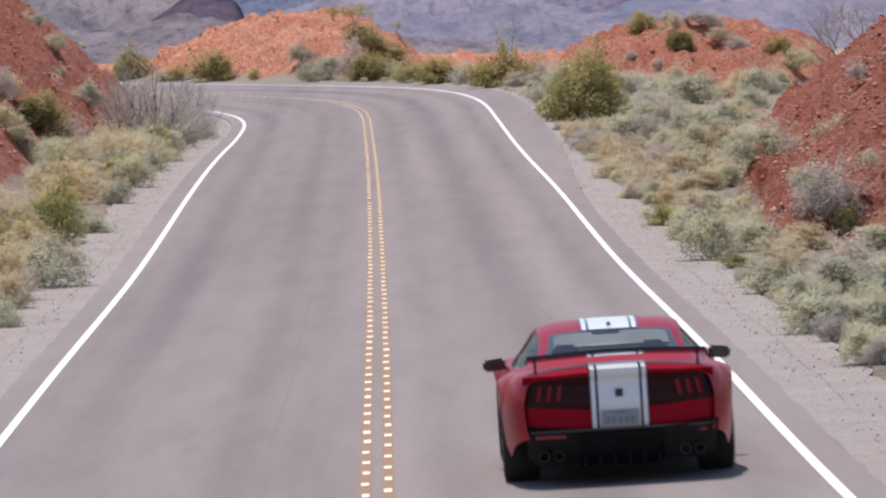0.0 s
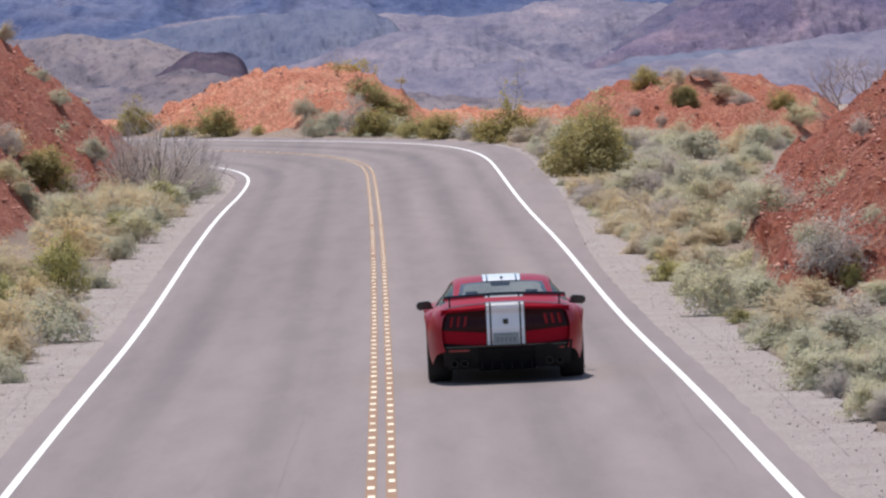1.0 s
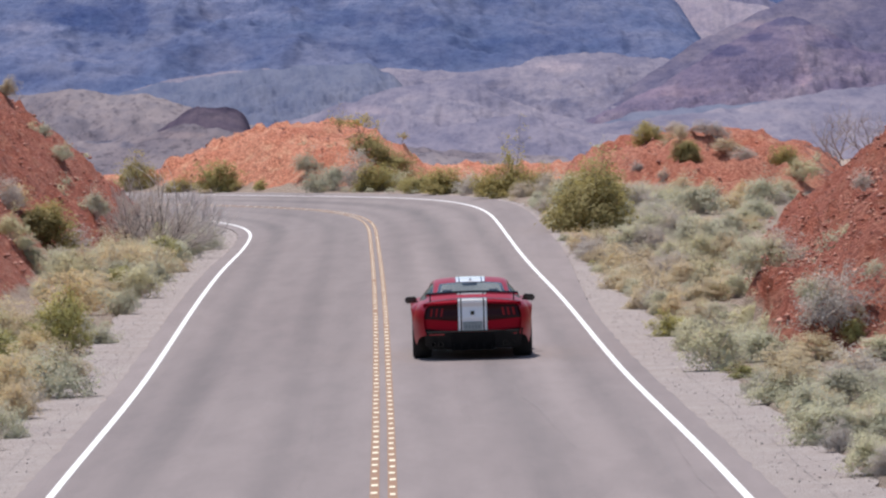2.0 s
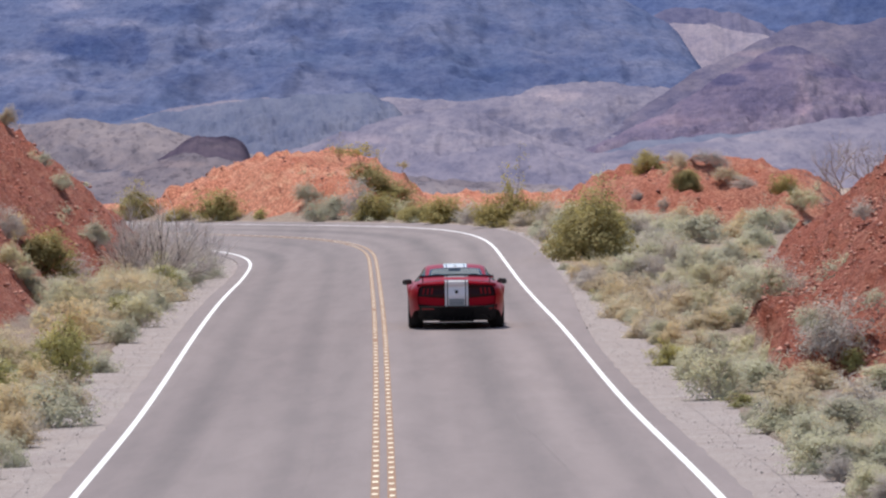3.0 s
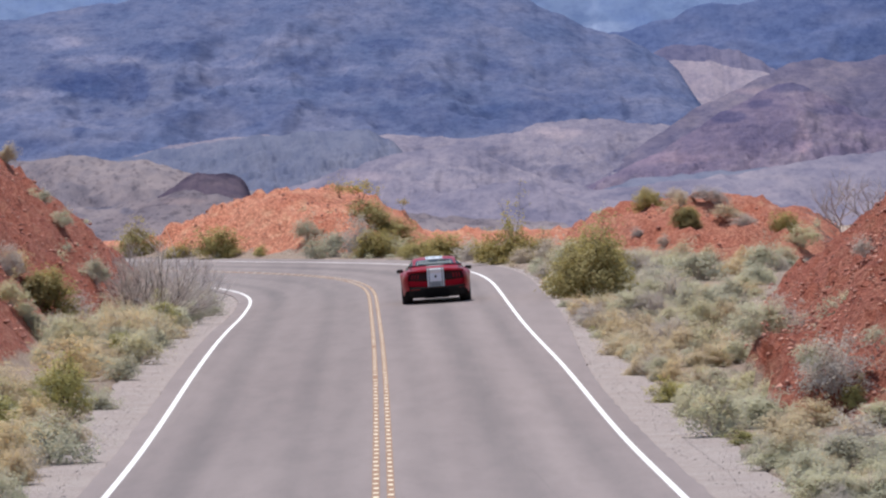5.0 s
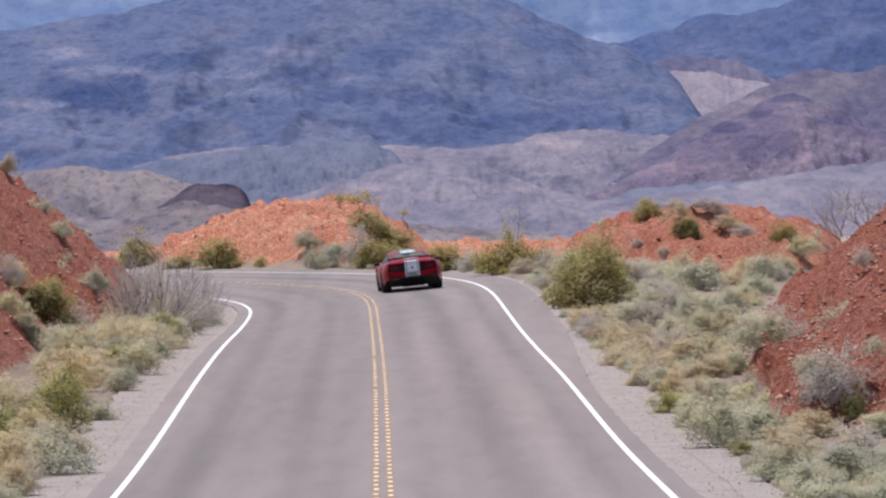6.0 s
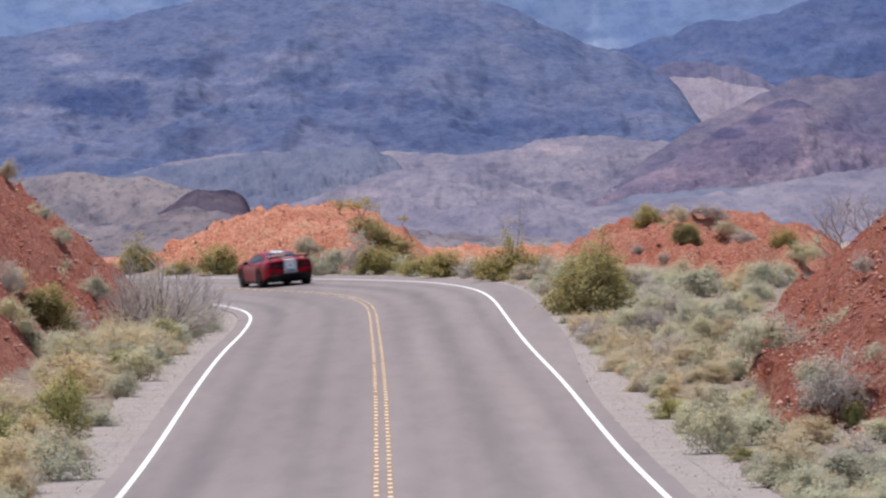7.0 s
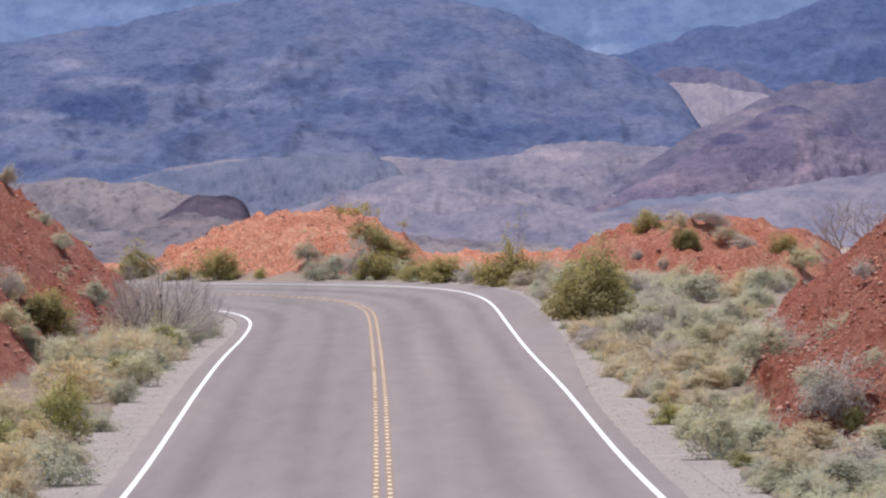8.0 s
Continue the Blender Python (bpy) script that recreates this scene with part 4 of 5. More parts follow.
join_copies("rubble", stones, [q for q in stony(46000, 6.0, 14.0, 96, 300, 0.035, 0.18, lambda red: 1.0 if red > 0.6 else 0.05) if q[1] < 200 or r.random() < 0.4], ROCK, "loose red rubble strewn over the clay banks", "rubble")
join_copies("bank_rubble", stones, [q for q in stony(26000, 6.3, 12.0, 98, 150, 0.03, 0.14, lambda red: 1.0 if red > 0.6 else 0.0) if q[0] > 0], ROCK, "loose red stones on the roadside clay bank", "rubble")
join_copies("pebbles", stones, stony(9000, 4.1, 5.3, 56, 220, 0.008, 0.035, lambda red: 1.0), GREYROCK, "small grey stones strewn on the shoulder", "gravel")


# ---------------------------------------------------------------- the car
CAR_RED, crt, crb = material("deep_red_car_paint", 0.34, 0.25)
crb.inputs["Coat Weight"].default_value = 0.06
crb.inputs["Specular IOR Level"].default_value = 0.15
crb.inputs["Coat Roughness"].default_value = 0.03
crt.links.new(ramp(crt, noisy(crt, 900.0, 2), [(0.3, (0.27, 0.0004, 0.012)), (0.7, (0.35, 0.0008, 0.018))]), crb.inputs["Base Color"])
SMOKED = mat_plain("smoked_red_lens", (0.030, 0.001, 0.003), 0.25)
SMOKED.node_tree.nodes["Principled BSDF"].inputs["Specular IOR Level"].default_value = 0.2
CAR_WHITE = mat_plain("white_stripe_vinyl", (0.86, 0.85, 0.88), 0.25, coat=0.8, vary=0.03)
CAR_BLACK = mat_plain("gloss_black_trim", (0.012, 0.012, 0.013), 0.22, coat=0.6)
CAR_MATT = mat_plain("matt_black_plastic", (0.011, 0.011, 0.012), 0.5, vary=0.3)
CAR_MATT.node_tree.nodes["Principled BSDF"].inputs["Specular IOR Level"].default_value = 0.22
RUBBER = mat_plain("tyre_rubber", (0.020, 0.019, 0.019), 0.85, vary=0.3, scale=30)
ALLOY = mat_plain("dark_alloy", (0.06, 0.06, 0.065), 0.35, 0.9)
STEEL = mat_plain("exhaust_steel", (0.55, 0.54, 0.52), 0.25, 1.0)
CLOTH = mat_plain("dark_seat_cloth", (0.03, 0.028, 0.03), 0.9, vary=0.3)
PLATE = mat_plain("plate_enamel", (0.30, 0.33, 0.34), 0.45, vary=0.1, scale=20)
PLATE_INK = mat_plain("plate_ink", (0.21, 0.235, 0.25), 0.5)
REFLECT = mat_plain("red_reflector", (0.26, 0.006, 0.012), 0.2, coat=0.5)
LAMP, lnt, lb = material("red_lamp_lens", 0.15)
lb.inputs["Base Color"].default_value = (0.07, 0.001, 0.003, 1)
lb.inputs["Specular IOR Level"].default_value = 0.2
lb.inputs["Emission Color"].default_value = (1.0, 0.02, 0.02, 1)
lb.inputs["Emission Strength"].default_value = 0.05
lb.inputs["Coat Weight"].default_value = 0.1
HEADLAMP = mat_plain("clear_headlamp", (0.6, 0.62, 0.65), 0.1, coat=1.0)
GLASS = bpy.data.materials.new("tinted_car_glass")
GLASS.use_nodes = True
gt = GLASS.node_tree
gt.nodes.remove(gt.nodes["Principled BSDF"])
g_tr, g_gl, g_mx, g_fr = (gt.nodes.new("ShaderNode" + n) for n in ("BsdfTransparent", "BsdfGlossy", "MixShader", "LayerWeight"))
g_tr.inputs["Color"].default_value = (0.84, 0.93, 0.90, 1)
g_gl.inputs["Roughness"].default_value = 0.03
g_fr.inputs["Blend"].default_value = 0.5
g_mu = gt.nodes.new("ShaderNodeMath")
g_mu.operation = 'MULTIPLY'
g_mu.inputs[1].default_value = 0.30
gt.links.new(g_fr.outputs["Facing"], g_mu.inputs[0])
gt.links.new(g_mu.outputs[0], g_mx.inputs[0])
gt.links.new(g_tr.outputs[0], g_mx.inputs[1])
gt.links.new(g_gl.outputs[0], g_mx.inputs[2])
gt.links.new(g_mx.outputs[0], gt.nodes["Material Output"].inputs["Surface"])
DARK_GLASS = GLASS.copy()
DARK_GLASS.name = "privacy_glass"
DARK_GLASS.node_tree.nodes["Transparent BSDF"].inputs["Color"].default_value = (0.16, 0.19, 0.19, 1)

WHEELBASE, TYRE = 2.72, 0.335
car = tagged(new("sports_car"), "glossy red coupe with white racing stripes and black rear wing", "car")


def line(y, ys, vs):
    return spline(np.atleast_1d(np.asarray(y, float)), ys, vs)


def half_width(y):
    return line(y, (-1.08, -0.95, -0.55, 0.0, 0.7, 1.5, 2.3, 2.75, 3.25, 3.6, 3.74), (0.770, 0.835, 0.920, 0.957, 0.925, 0.912, 0.925, 0.948, 0.90, 0.76, 0.60))


def shoulder(y):
    return line(y, (-1.08, -0.95, -0.5, 0.0, 0.8, 1.6, 2.2, 2.75, 3.25, 3.6, 3.74), (0.925, 0.945, 0.945, 0.93, 0.925, 0.925, 0.93, 0.905, 0.83, 0.70, 0.58))


def crown(y):
    return line(y, (-1.08, -0.9, -0.5, 0.0, 1.0, 2.2, 3.0, 3.74), (0.035, 0.05, 0.05, 0.05, 0.05, 0.07, 0.07, 0.03))


def deck(x, y):
    """The height of boot lid and bonnet."""
    w = half_width(y) * 0.86
    return shoulder(y) + crown(y) * (1 - np.clip(np.abs(x) / w, 0, 1) ** 2.4)


def arch(y):
    """The lower edge of the flank, with the wheel openings."""
    z = line(y, (-1.08, -0.8, -0.45, 0.4, 2.3, 3.2, 3.74), (0.42, 0.36, 0.24, 0.20, 0.20, 0.24, 0.30))
    for c in (0.0, WHEELBASE):
        h = np.sqrt(np.maximum(0.395 ** 2 - (y - c) ** 2, 0))
        z = np.where(np.abs(y - c) < 0.395, np.maximum(z, TYRE + 0.0 + h), z)
    return z


def loft(name, rings, mat, parent, label="", closed=False, skip=None):
    """A skin over rings of equal length; skip(centre) leaves faces out."""
    rings = np.array(rings, float)
    f = grid_faces(rings.shape[0], rings.shape[1])
    v = rings.reshape(-1, 3)
    if skip is not None:
        f = f[[not skip(v[q].mean(0)) for q in f]]
    ob = mesh_object(name, v, f, mat, parent, True)
    ob.data.set_sharp_from_angle(angle=radians(35))
    return tagged(ob, label)


def body_ring(y):
    w, zs, zb = half_width(y)[0], shoulder(y)[0], arch(np.atleast_1d(y))[0]
    hip = 0.012 * math.exp(-((y - 0.0) / 0.5) ** 2) + 0.010 * math.exp(-((y - WHEELBASE) / 0.45) ** 2)
    side = [(w * 0.955, 0.0), (w * 0.985 + hip, 0.18), (w + hip, 0.42), (w + hip, 0.60), (w * 0.978 + hip, 0.76), (w * 0.955, 0.87), (w * 0.915, 0.955), (w * 0.86, 1.0)]
    half = [(x, y, zb + (zs - zb) * k) for x, k in side]
    top = [(w * k, y, deck(w * k, y)[0]) for k in (0.74, 0.6, 0.45, 0.3, 0.15, 0.0)]
    right = half + top
    return right + [(-x, q, z) for x, q, z in right[-2::-1]]


ys = np.concatenate([np.linspace(-1.08, -0.9, 7), np.arange(-0.86, 3.60, 0.04), np.linspace(3.62, 3.74, 5)])
cut = lambda c: abs(c[0]) < 0.70 and -0.30 < c[1] < 2.18 and c[2] > 0.9
loft("body", [body_ring(y)[::-1] for y in ys], CAR_RED, car, "glossy deep red body shell", skip=cut)


def sheet(name, mat, x_at, y_at, z_at, nu, nv, parent, label="", thick=0.0):
    """A curved panel over a unit square; thick gives it depth along its normal."""
    u, v = np.meshgrid(np.linspace(0, 1, nu), np.linspace(0, 1, nv), indexing="ij")
    p = np.stack([x_at(u, v) + 0 * u, y_at(u, v) + 0 * u, z_at(u, v) + 0 * u], -1).reshape(-1, 3)
    bm = bmesh.new()
    vs = [bm.verts.new(q) for q in p]
    for q in grid_faces(nu, nv):
        bm.faces.new([vs[i] for i in q])
    if thick:
        bm.normal_update()
        bmesh.ops.solidify(bm, geom=bm.faces[:], thickness=thick)
    return part(name, bm, mat, parent, label)


def block(name, mat, parent, size, at, label="", bevel=0.01, turn=(0, 0, 0), taper=None):
    bm = bmesh.new()
    bmesh.ops.create_cube(bm, size=1.0)
    for v in bm.verts:
        if taper:
            k = taper if v.co.z < 0 else 1.0
            v.co.x *= k
        v.co = Vector((v.co.x * size[0], v.co.y * size[1], v.co.z * size[2]))
    if bevel:
        bmesh.ops.bevel(bm, geom=bm.edges[:], offset=bevel, segments=2, affect='EDGES')
    bm.transform(pose(*at, *turn))
    return part(name, bm, mat, parent, label)


# tail: the rear skin bulges gently across and leans forward at the top
def tail_y(x, z):
    z = np.minimum(z, 0.94)
    lean = np.where(z > 0.70, (z - 0.70) * 0.16, (0.70 - z) * 0.10)
    return -1.085 + 0.06 * (np.abs(x) / 0.77) ** 3.2 + lean - 0.05 * np.exp(-((z - 0.94) / 0.035) ** 2)


def tail_sheet(name, mat, x0, x1, z0, z1, lift, label="", nu=24, nv=10, parent=None, z0b=None, z1b=None):
    """A piece of the rear skin between x0 and x1; z0b and z1b are its heights at x1 where they differ."""
    z0b, z1b = z0 if z0b is None else z0b, z1 if z1b is None else z1b
    zz = lambda u, v: (z0 + (z0b - z0) * u) * (1 - v) + (z1 + (z1b - z1) * u) * v
    xx = lambda u, v: x0 + (x1 - x0) * u
    return sheet(name, mat, xx, lambda u, v: tail_y(xx(u, v), zz(u, v)) - lift, zz, nu, nv, parent or car, label)


tail_sheet("rear_fascia", CAR_RED, -0.772, 0.772, 0.40, 0.945, 0.0, "deep red rear bumper skin", 40, 30)
tail_sheet("tail_panel", SMOKED, -0.768, -0.240, 0.685, 0.900, 0.006, "dark smoked tail panel", 20, 6, z0b=0.640, z1b=0.925)
tail_sheet("tail_panel", SMOKED, 0.240, 0.768, 0.640, 0.925, 0.006, "dark smoked tail panel", 20, 6, z0b=0.685, z1b=0.900)
for side in (-1, 1):
    light = sheet("tail_light", SMOKED, lambda u, v: side * (0.45 + 0.29 * u), lambda u, v: tail_y(0.45 + 0.29 * u, 0.72 + 0.15 * v) - 0.010,
                  lambda u, v: 0.715 + 0.155 * v, 12, 6, car, "smoked triple-bar tail light")
    for k in range(3):
        x0 = 0.480 + 0.082 * k
        sheet("lamp_bar", LAMP, lambda u, v: side * (x0 + 0.030 * u - 0.022 * v), lambda u, v: tail_y(x0 + 0.046 * u, 0.73 + 0.13 * v) - 0.016 - 0.008 * np.sin(math.pi * u),
              lambda u, v: 0.728 + 0.128 * v, 6, 6, light, "red vertical lamp bar", 0.006)
    block("reflector", REFLECT, car, (0.25, 0.02, 0.030), (side * 0.57, -1.080, 0.425), "red bumper reflector", 0.006, (0, 0, side * 6))
    for x in (0.63, 0.51):
        bm = bmesh.new()
        bmesh.ops.create_cone(bm, cap_ends=False, segments=20, radius1=0.046, radius2=0.044, depth=0.16)
        bmesh.ops.solidify(bm, geom=bm.faces[:], thickness=0.006)
        bm.transform(pose(side * x, -0.985, 0.262, 90, 0, 0))
        part("exhaust_tip", bm, CAR_BLACK, car, "round dark exhaust tip")
def lip_x(u, v):
    return -0.766 + 1.532 * u


def lip_y(u, v):
    return (tail_y(lip_x(u, v), 0.94) - 0.006) * (1 - np.clip((v - 0.3) / 0.7, 0, 1)) - 0.97 * np.clip((v - 0.3) / 0.7, 0, 1)


def lip_z(u, v):
    """A short upright edge, then forward along the boot lid."""
    top = deck(lip_x(u, v).ravel(), np.maximum(lip_y(u, v), -1.08).ravel()).reshape(u.shape) + 0.004
    return np.where(v < 0.3, 0.94 + (top - 0.94) * v / 0.3, top)


sheet("boot_lip", CAR_RED, lip_x, lip_y, lip_z, 40, 11, car, "upturned red lip of the boot lid")
# black lower bumper with a raised middle and splayed corners
for side in (-1, 1):
    sheet("bumper_corner", CAR_MATT, lambda u, v: side * (0.34 + 0.445 * u - 0.04 * (1 - v) * u), lambda u, v: -1.10 + 0.07 * u ** 3 + 0.10 * (1 - v),
          lambda u, v: 0.20 + 0.03 * u + (0.27 + 0.015 * u) * v, 14, 8, car, "black lower bumper corner", 0.03)
sheet("diffuser", CAR_MATT, lambda u, v: -0.34 + 0.68 * u, lambda u, v: -1.095 + 0.16 * (1 - v), lambda u, v: 0.17 + 0.285 * v, 10, 8, car, "black rear diffuser", 0.03)
for x in (-0.30, -0.18, -0.06, 0.06, 0.18, 0.30):
    block("diffuser_fin", CAR_MATT, car, (0.012, 0.26, 0.10), (x, -0.99, 0.20), "", 0.003)
block("bumper_lip", CAR_BLACK, car, (1.46, 0.05, 0.022), (0, -1.095, 0.472), "gloss black lip over the diffuser", 0.006)
block("underbody", CAR_MATT, car, (1.50, 4.30, 0.30), (0, 1.32, 0.32), "black underbody", 0.05)
block("firewall", CAR_MATT, car, (1.66, 0.06, 0.45), (0, 2.16, 0.62), "black firewall", 0.01)

# licence plate with blank bars, dark square badge
plate = block("license_plate", PLATE, car, (0.305, 0.012, 0.150), (0, -1.105, 0.555), "grey licence plate with illegible marks", 0.004)
for x in (-0.10, -0.05, 0.0, 0.05, 0.10):
    block("plate_bar", PLATE_INK, plate, (0.028, 0.004, 0.060), (x, -1.113, 0.545), "", 0.0)
block("plate_bar", PLATE_INK, plate, (0.14, 0.004, 0.014), (0, -1.113, 0.612), "", 0.0)
block("badge", CAR_BLACK, car, (0.060, 0.012, 0.066), (0, -1.098, 0.775), "small dark square badge", 0.004)
for x in (-0.062, 0.062):
    block("badge", CAR_BLACK, car, (0.030, 0.02, 0.012), (x, -1.045, 0.945), "small dark camera and catch", 0.003)

# stripes: a broad white band between two narrow ones, over tail, boot lid, roof and bonnet
BANDS = [(-0.168, 0.168, CAR_WHITE), (-0.190, -0.168, CAR_BLACK), (0.168, 0.190, CAR_BLACK), (-0.226, -0.190, CAR_WHITE), (0.190, 0.226, CAR_WHITE),
         (-0.236, -0.226, CAR_BLACK), (0.226, 0.236, CAR_BLACK)]


def roof_z(y):
    return line(y, (-0.40, -0.05, 0.30, 0.60, 0.90, 1.20, 1.50, 1.78, 2.16), (0.960, 1.060, 1.175, 1.252, 1.290, 1.299, 1.281, 1.215, 0.985))


def cabin_ring(y):
    zr = roof_z(y)[0]
    wb = line(y, (-0.40, 0.0, 0.7, 1.5, 2.16), (0.70, 0.78, 0.815, 0.81, 0.76))[0]
    wr = line(y, (-0.40, 0.0, 0.4, 0.8, 1.3, 1.75, 2.16), (0.64, 0.585, 0.555, 0.55, 0.56, 0.60, 0.70))[0]
    zb = min(0.935, zr - 0.04)
    half = []
    for k in np.linspace(0, 1, 7):                                     # tumblehome of the side glass
        half.append((wb + (wr + 0.045 - wb) * k, zb + (zr - 0.10 * min(1, (zr - 0.9) / 0.3) - zb) * k))
    x0, z0 = half[-1]
    for k in np.linspace(0.04, 1, 40):                                 # round the gutter and over the roof
        a = k ** 1.3 * math.pi / 2
        half.append((x0 * math.cos(a) ** 0.66, z0 + (zr - z0) * math.sin(a) ** 0.66))
    half[-1] = (0.0, zr)
    return [(x, y, z) for x, z in half] + [(-x, y, z) for x, z in half[-2::-1]]


def in_rear(c, rim):
    return -0.07 + rim < c[1] < 0.52 - rim and abs(c[0]) < 0.550 - 0.10 * c[1] - rim and c[2] > roof_z(c[1])[0] - 0.085


def is_rear(c):
    return in_rear(c, 0.0)


def is_front(c):
    return 1.60 < c[1] < 2.12 and abs(c[0]) < 0.62 and c[2] > roof_z(c[1])[0] - 0.08


def is_side(c):
    lim = min(0.935, roof_z(c[1])[0])
    return 0.15 < c[1] < 1.86 and abs(c[0]) > 0.60 and lim + 0.015 < c[2] < roof_z(c[1])[0] - 0.085 and c[2] < 0.93 + (c[1] - 0.05) * 0.9 and c[2] < 0.93 + (2.0 - c[1]) * 1.2


cys = np.arange(-0.40, 2.17, 0.02)
rings = [cabin_ring(y)[::-1] for y in cys]
loft("roof", rings, CAR_RED, car, "deep red roof and pillars", skip=lambda c: is_rear(c) or is_front(c) or is_side(c))
rear_window = loft("rear_window", rings, GLASS, car, "tinted sloping rear window", skip=lambda c: not in_rear(c, 0.05))
loft("window_surround", rings, CAR_BLACK, rear_window, "black rim of the rear window", skip=lambda c: not is_rear(c) or in_rear(c, 0.05))
loft("windscreen", rings, GLASS, car, "raked windscreen", skip=lambda c: not is_front(c))
for side in (-1, 1):
    loft("side_window", rings, DARK_GLASS, car, "tinted side window", skip=lambda c: not (is_side(c) and c[0] * side > 0))
for a, b, mat in BANDS:
    xx = lambda u, v: a + (b - a) * u
    tail_sheet("racing_stripe", mat, a, b, 0.475, 0.982, 0.012, "", 5, 26)
    sheet("racing_stripe", mat, xx, lambda u, v: -1.103 + 0.83 * v, lambda u, v: deck(xx(u, v).ravel(), np.maximum(-1.103 + 0.83 * v, -1.08).ravel()).reshape(u.shape) + 0.010, 5, 16, car)
    sheet("racing_stripe", mat, xx, lambda u, v: 0.51 + 1.11 * v, lambda u, v: roof_z(0.51 + 1.11 * v.ravel()).reshape(v.shape) - 0.012 * (xx(u, v) / 0.5) ** 2 + 0.008, 5, 20, car)
    sheet("racing_stripe", mat, xx, lambda u, v: 2.20 + 1.45 * v, lambda u, v: deck(xx(u, v), 2.20 + 1.45 * v) + 0.006, 5, 20, car)
block("aerial", CAR_BLACK, car, (0.035, 0.12, 0.03), (0, 0.66, 1.282), "black shark-fin aerial", 0.012)

# wing
wing = sheet("rear_wing", CAR_BLACK, lambda u, v: -0.73 + 1.46 * u, lambda u, v: -0.88 + 0.19 * v, lambda u, v: 1.050 + 0.030 * np.sin(math.pi * u) + 0.03 * (1 - v) ** 2 - 0.010 * v,
             20, 8, car, "gloss black rear wing", 0.030)
for side in (-1, 1):
    block("wing_upright", CAR_BLACK, wing, (0.022, 0.13, 0.14), (side * 0.66, -0.79, 0.998), "", 0.006)
    block("wing_endplate", CAR_BLACK, wing, (0.012, 0.20, 0.060), (side * 0.732, -0.785, 1.060), "", 0.004)
    mirror = block("door_mirror", CAR_BLACK, car, (0.19, 0.13, 0.108), (side * 0.955, 1.72, 0.915), "gloss black door mirror", 0.022, (0, side * 6, 0))
    block("mirror_stalk", CAR_BLACK, mirror, (0.14, 0.06, 0.035), (side * 0.86, 1.74, 0.88), "", 0.01, (0, side * -24, 0))
    block("headlight", HEADLAMP, car, (0.30, 0.10, 0.09), (side * 0.62, 3.60, 0.66), "slim clear headlight", 0.02, (0, 0, side * -28))
    block("side_skirt", CAR_MATT, car, (0.06, 1.75, 0.07), (side * 0.90, 1.36, 0.19), "black side skirt", 0.015)
    seat = block("seat", CLOTH, car, (0.50, 0.16, 0.52), (side * 0.37, 0.95, 0.74), "dark bucket seat", 0.05, (12, 0, 0))
    block("headrest", CLOTH, seat, (0.23, 0.09, 0.14), (side * 0.37, 0.90, 1.03), "", 0.04, (10, 0, 0))
block("rear_shelf", CAR_MATT, car, (1.20, 0.50, 0.05), (0, -0.08, 0.90), "black parcel shelf", 0.01)
block("dashboard", CAR_MATT, car, (1.44, 0.42, 0.16), (0, 1.96, 0.84), "black dashboard", 0.04)
block("rear_view_mirror", CAR_MATT, car, (0.24, 0.03, 0.07), (0, 1.62, 1.17), "small rear-view mirror", 0.01)


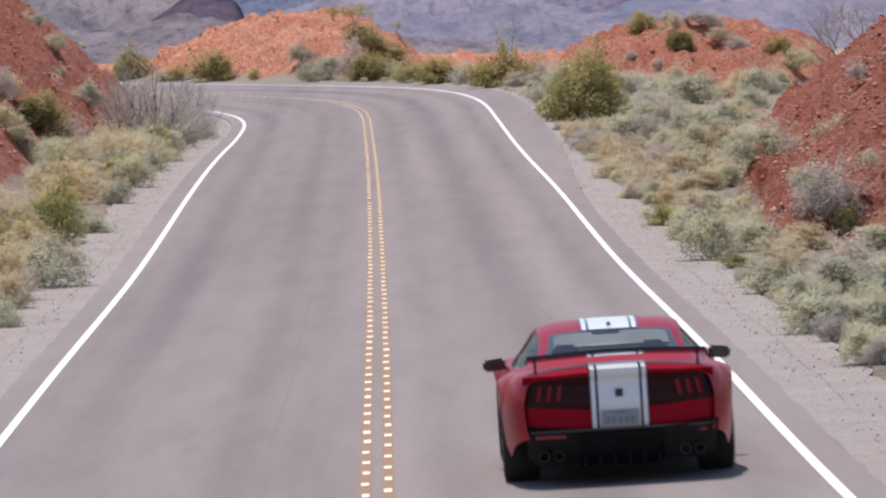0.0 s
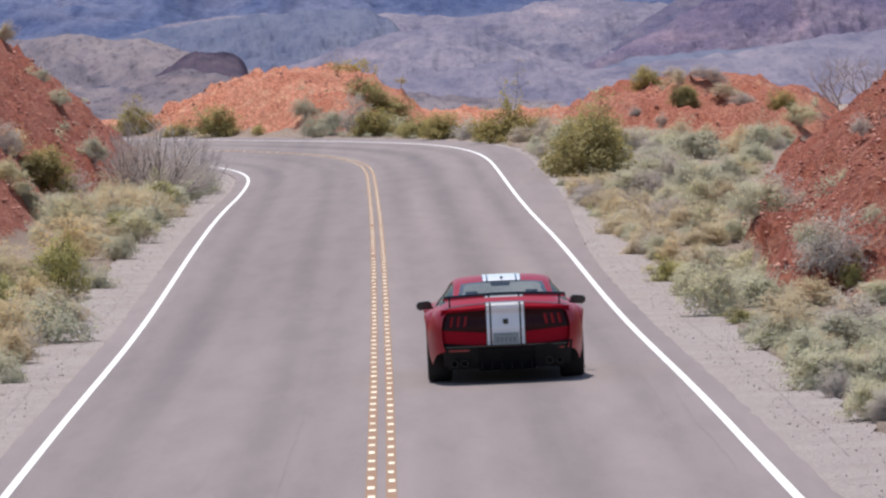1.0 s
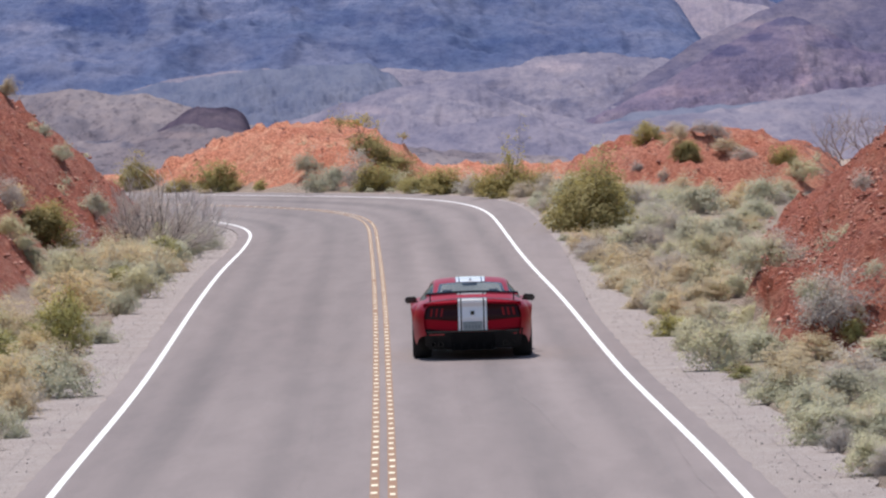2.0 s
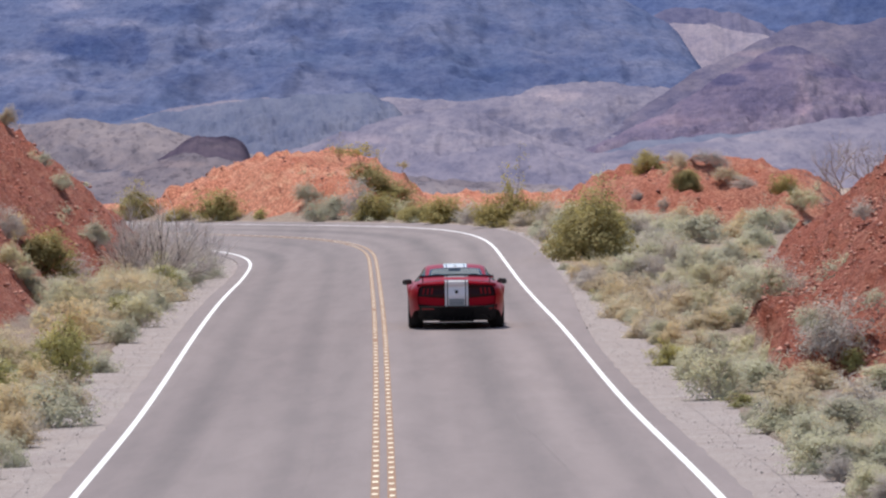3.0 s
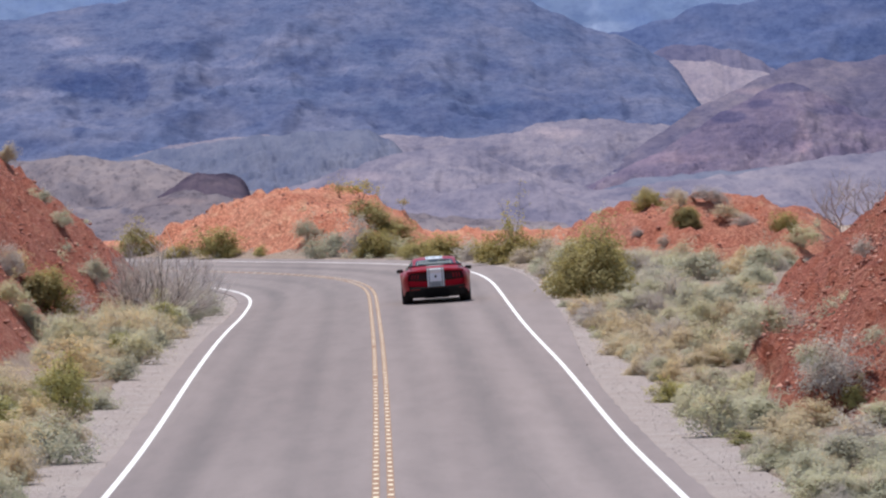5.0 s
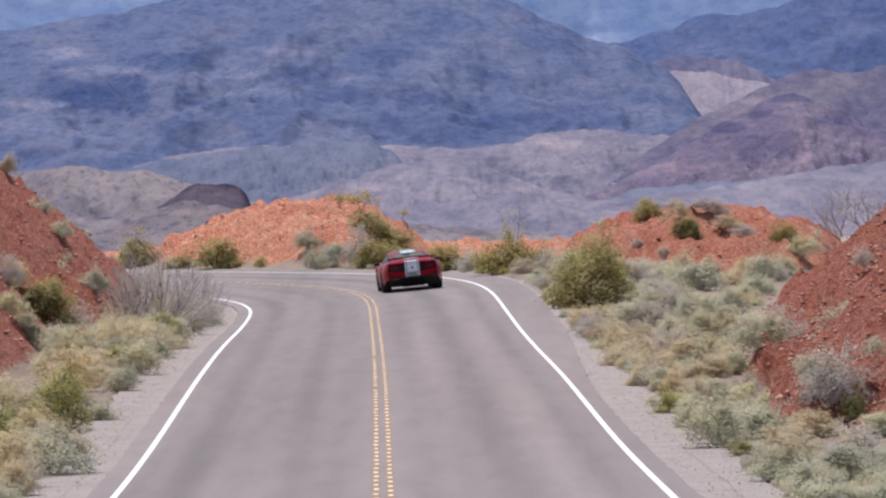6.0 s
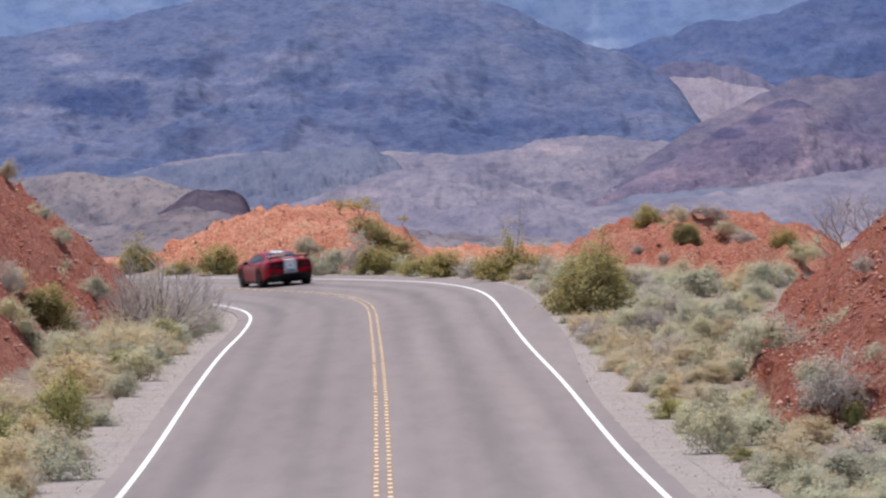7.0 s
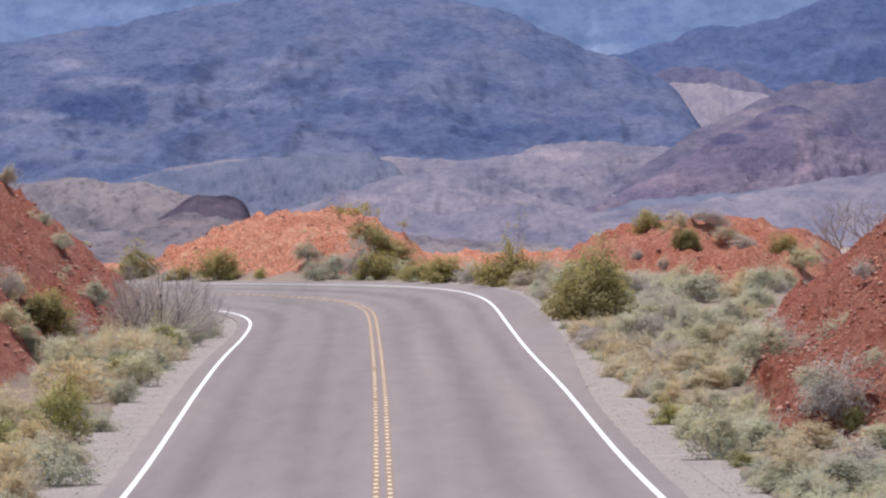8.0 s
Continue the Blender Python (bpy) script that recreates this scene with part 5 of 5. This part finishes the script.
def wheel(x, y, width):
    """Tyre, five-spoke rim, hub and brake disc; turns on its axle along x."""
    w = tagged(new("wheel"), "")
    w.parent = car
    bm = bmesh.new()
    half = width / 2
    prof = [(-half * 0.86, 0.245), (-half * 0.98, 0.29), (-half * 0.93, 0.320), (-half * 0.74, TYRE), (half * 0.74, TYRE), (half * 0.93, 0.320), (half * 0.98, 0.29), (half * 0.86, 0.245)]
    n = 40
    vs = [[bm.verts.new((px, pr * math.cos(2 * math.pi * k / n), pr * math.sin(2 * math.pi * k / n))) for px, pr in prof] for k in range(n)]
    for k in range(n):
        a, b = vs[k], vs[(k + 1) % n]
        for i in range(len(prof)):
            j = (i + 1) % len(prof)
            bm.faces.new((a[i], a[j], b[j], b[i]))
    part("tyre", bm, RUBBER, w, "black low-profile tyre")
    bm = bmesh.new()
    bmesh.ops.create_cone(bm, cap_ends=False, segments=40, radius1=0.246, radius2=0.246, depth=width * 0.88)
    bmesh.ops.solidify(bm, geom=bm.faces[:], thickness=0.012)
    bm.transform(pose(0, 0, 0, 0, 90, 0))
    out = 1 if x > 0 else -1
    for k in range(5):
        for off in (-11, 11):
            m = pose(0, 0, 0, 72 * k + off, 0, 0) @ pose(out * half * 0.72, 0, 0.14)
            bmesh.ops.create_cube(bm, size=1.0, matrix=m @ Matrix.Diagonal((0.03, 0.026, 0.21, 1)))
    bmesh.ops.create_cone(bm, cap_ends=True, segments=20, radius1=0.06, radius2=0.05, depth=0.05, matrix=pose(out * half * 0.74, 0, 0, 0, 90, 0))
    part("rim", bm, ALLOY, w, "dark five-spoke alloy rim")
    bm = bmesh.new()
    bmesh.ops.create_cone(bm, cap_ends=True, segments=28, radius1=0.18, radius2=0.18, depth=0.03, matrix=pose(0, 0, 0, 0, 90, 0))
    part("brake_disc", bm, STEEL, w, "steel brake disc")
    return w, x, y


WHEELS = [wheel(x * 0.80, y, 0.305 if y == 0 else 0.275) for y in (0.0, WHEELBASE) for x in (-1, 1)]

# the car sits low: 1.33 m to the roof
LOW = Matrix.Diagonal((1.0, 1.0, 0.95, 1.0))
for ob in car.children_recursive:
    if ob.type == 'MESH' and ob.parent.name.split(".")[0] != "wheel":
        ob.data.transform(LOW)

# ---------------------------------------------------------------- what moves
CAR_T = (0.0, 0.5, 1.0, 1.5, 2.2, 3.0, 3.5, 4.0, 4.7, 5.5, 6.0, 6.5, 7.0, 7.5, 8.0)
CAR_S = (55.7, 69.0, 82.4, 95.0, 113.3, 134.5, 147.8, 161.0, 179.3, 200.0, 213.4, 228.0, 242.85, 257.4, 271.9)
CAR_U = (2.00, 1.74, 1.52, 1.45, 1.45, 1.52, 1.60, 1.65, 1.72, 1.72, 1.62, 1.50, 1.42, 1.42, 1.50)


def car_pose(t):
    s, u = spline(np.array([t]), CAR_T, CAR_S)[0], spline(np.array([t]), CAR_T, CAR_U)[0]
    (x0, x1), (y0, y1), (z0, z1) = road([s, s + WHEELBASE], [u, u])
    yaw, climb = math.degrees(math.atan2(x0 - x1, y1 - y0)), math.degrees(math.atan2(z1 - z0, WHEELBASE))
    bank = math.degrees(math.atan(np.interp(s + 1.3, SS, _b)))
    return pose(x0, y0, z0 + 0.002, 0, 0, yaw) @ pose(0, 0, 0, climb, 0, 0) @ pose(0, 0, 0, 0, -bank, 0)


def motions():
    """The car drives off round the bend; its wheels turn."""
    walk(car, [(t, car_pose(t)) for t in np.arange(0, 8.01, 0.1)])
    for w, x, y in WHEELS:
        walk(w, [(k / FPS, pose(x, y, TYRE, -75.0 * k, 0, 0)) for k in range(8 * FPS + 1)])


motions()
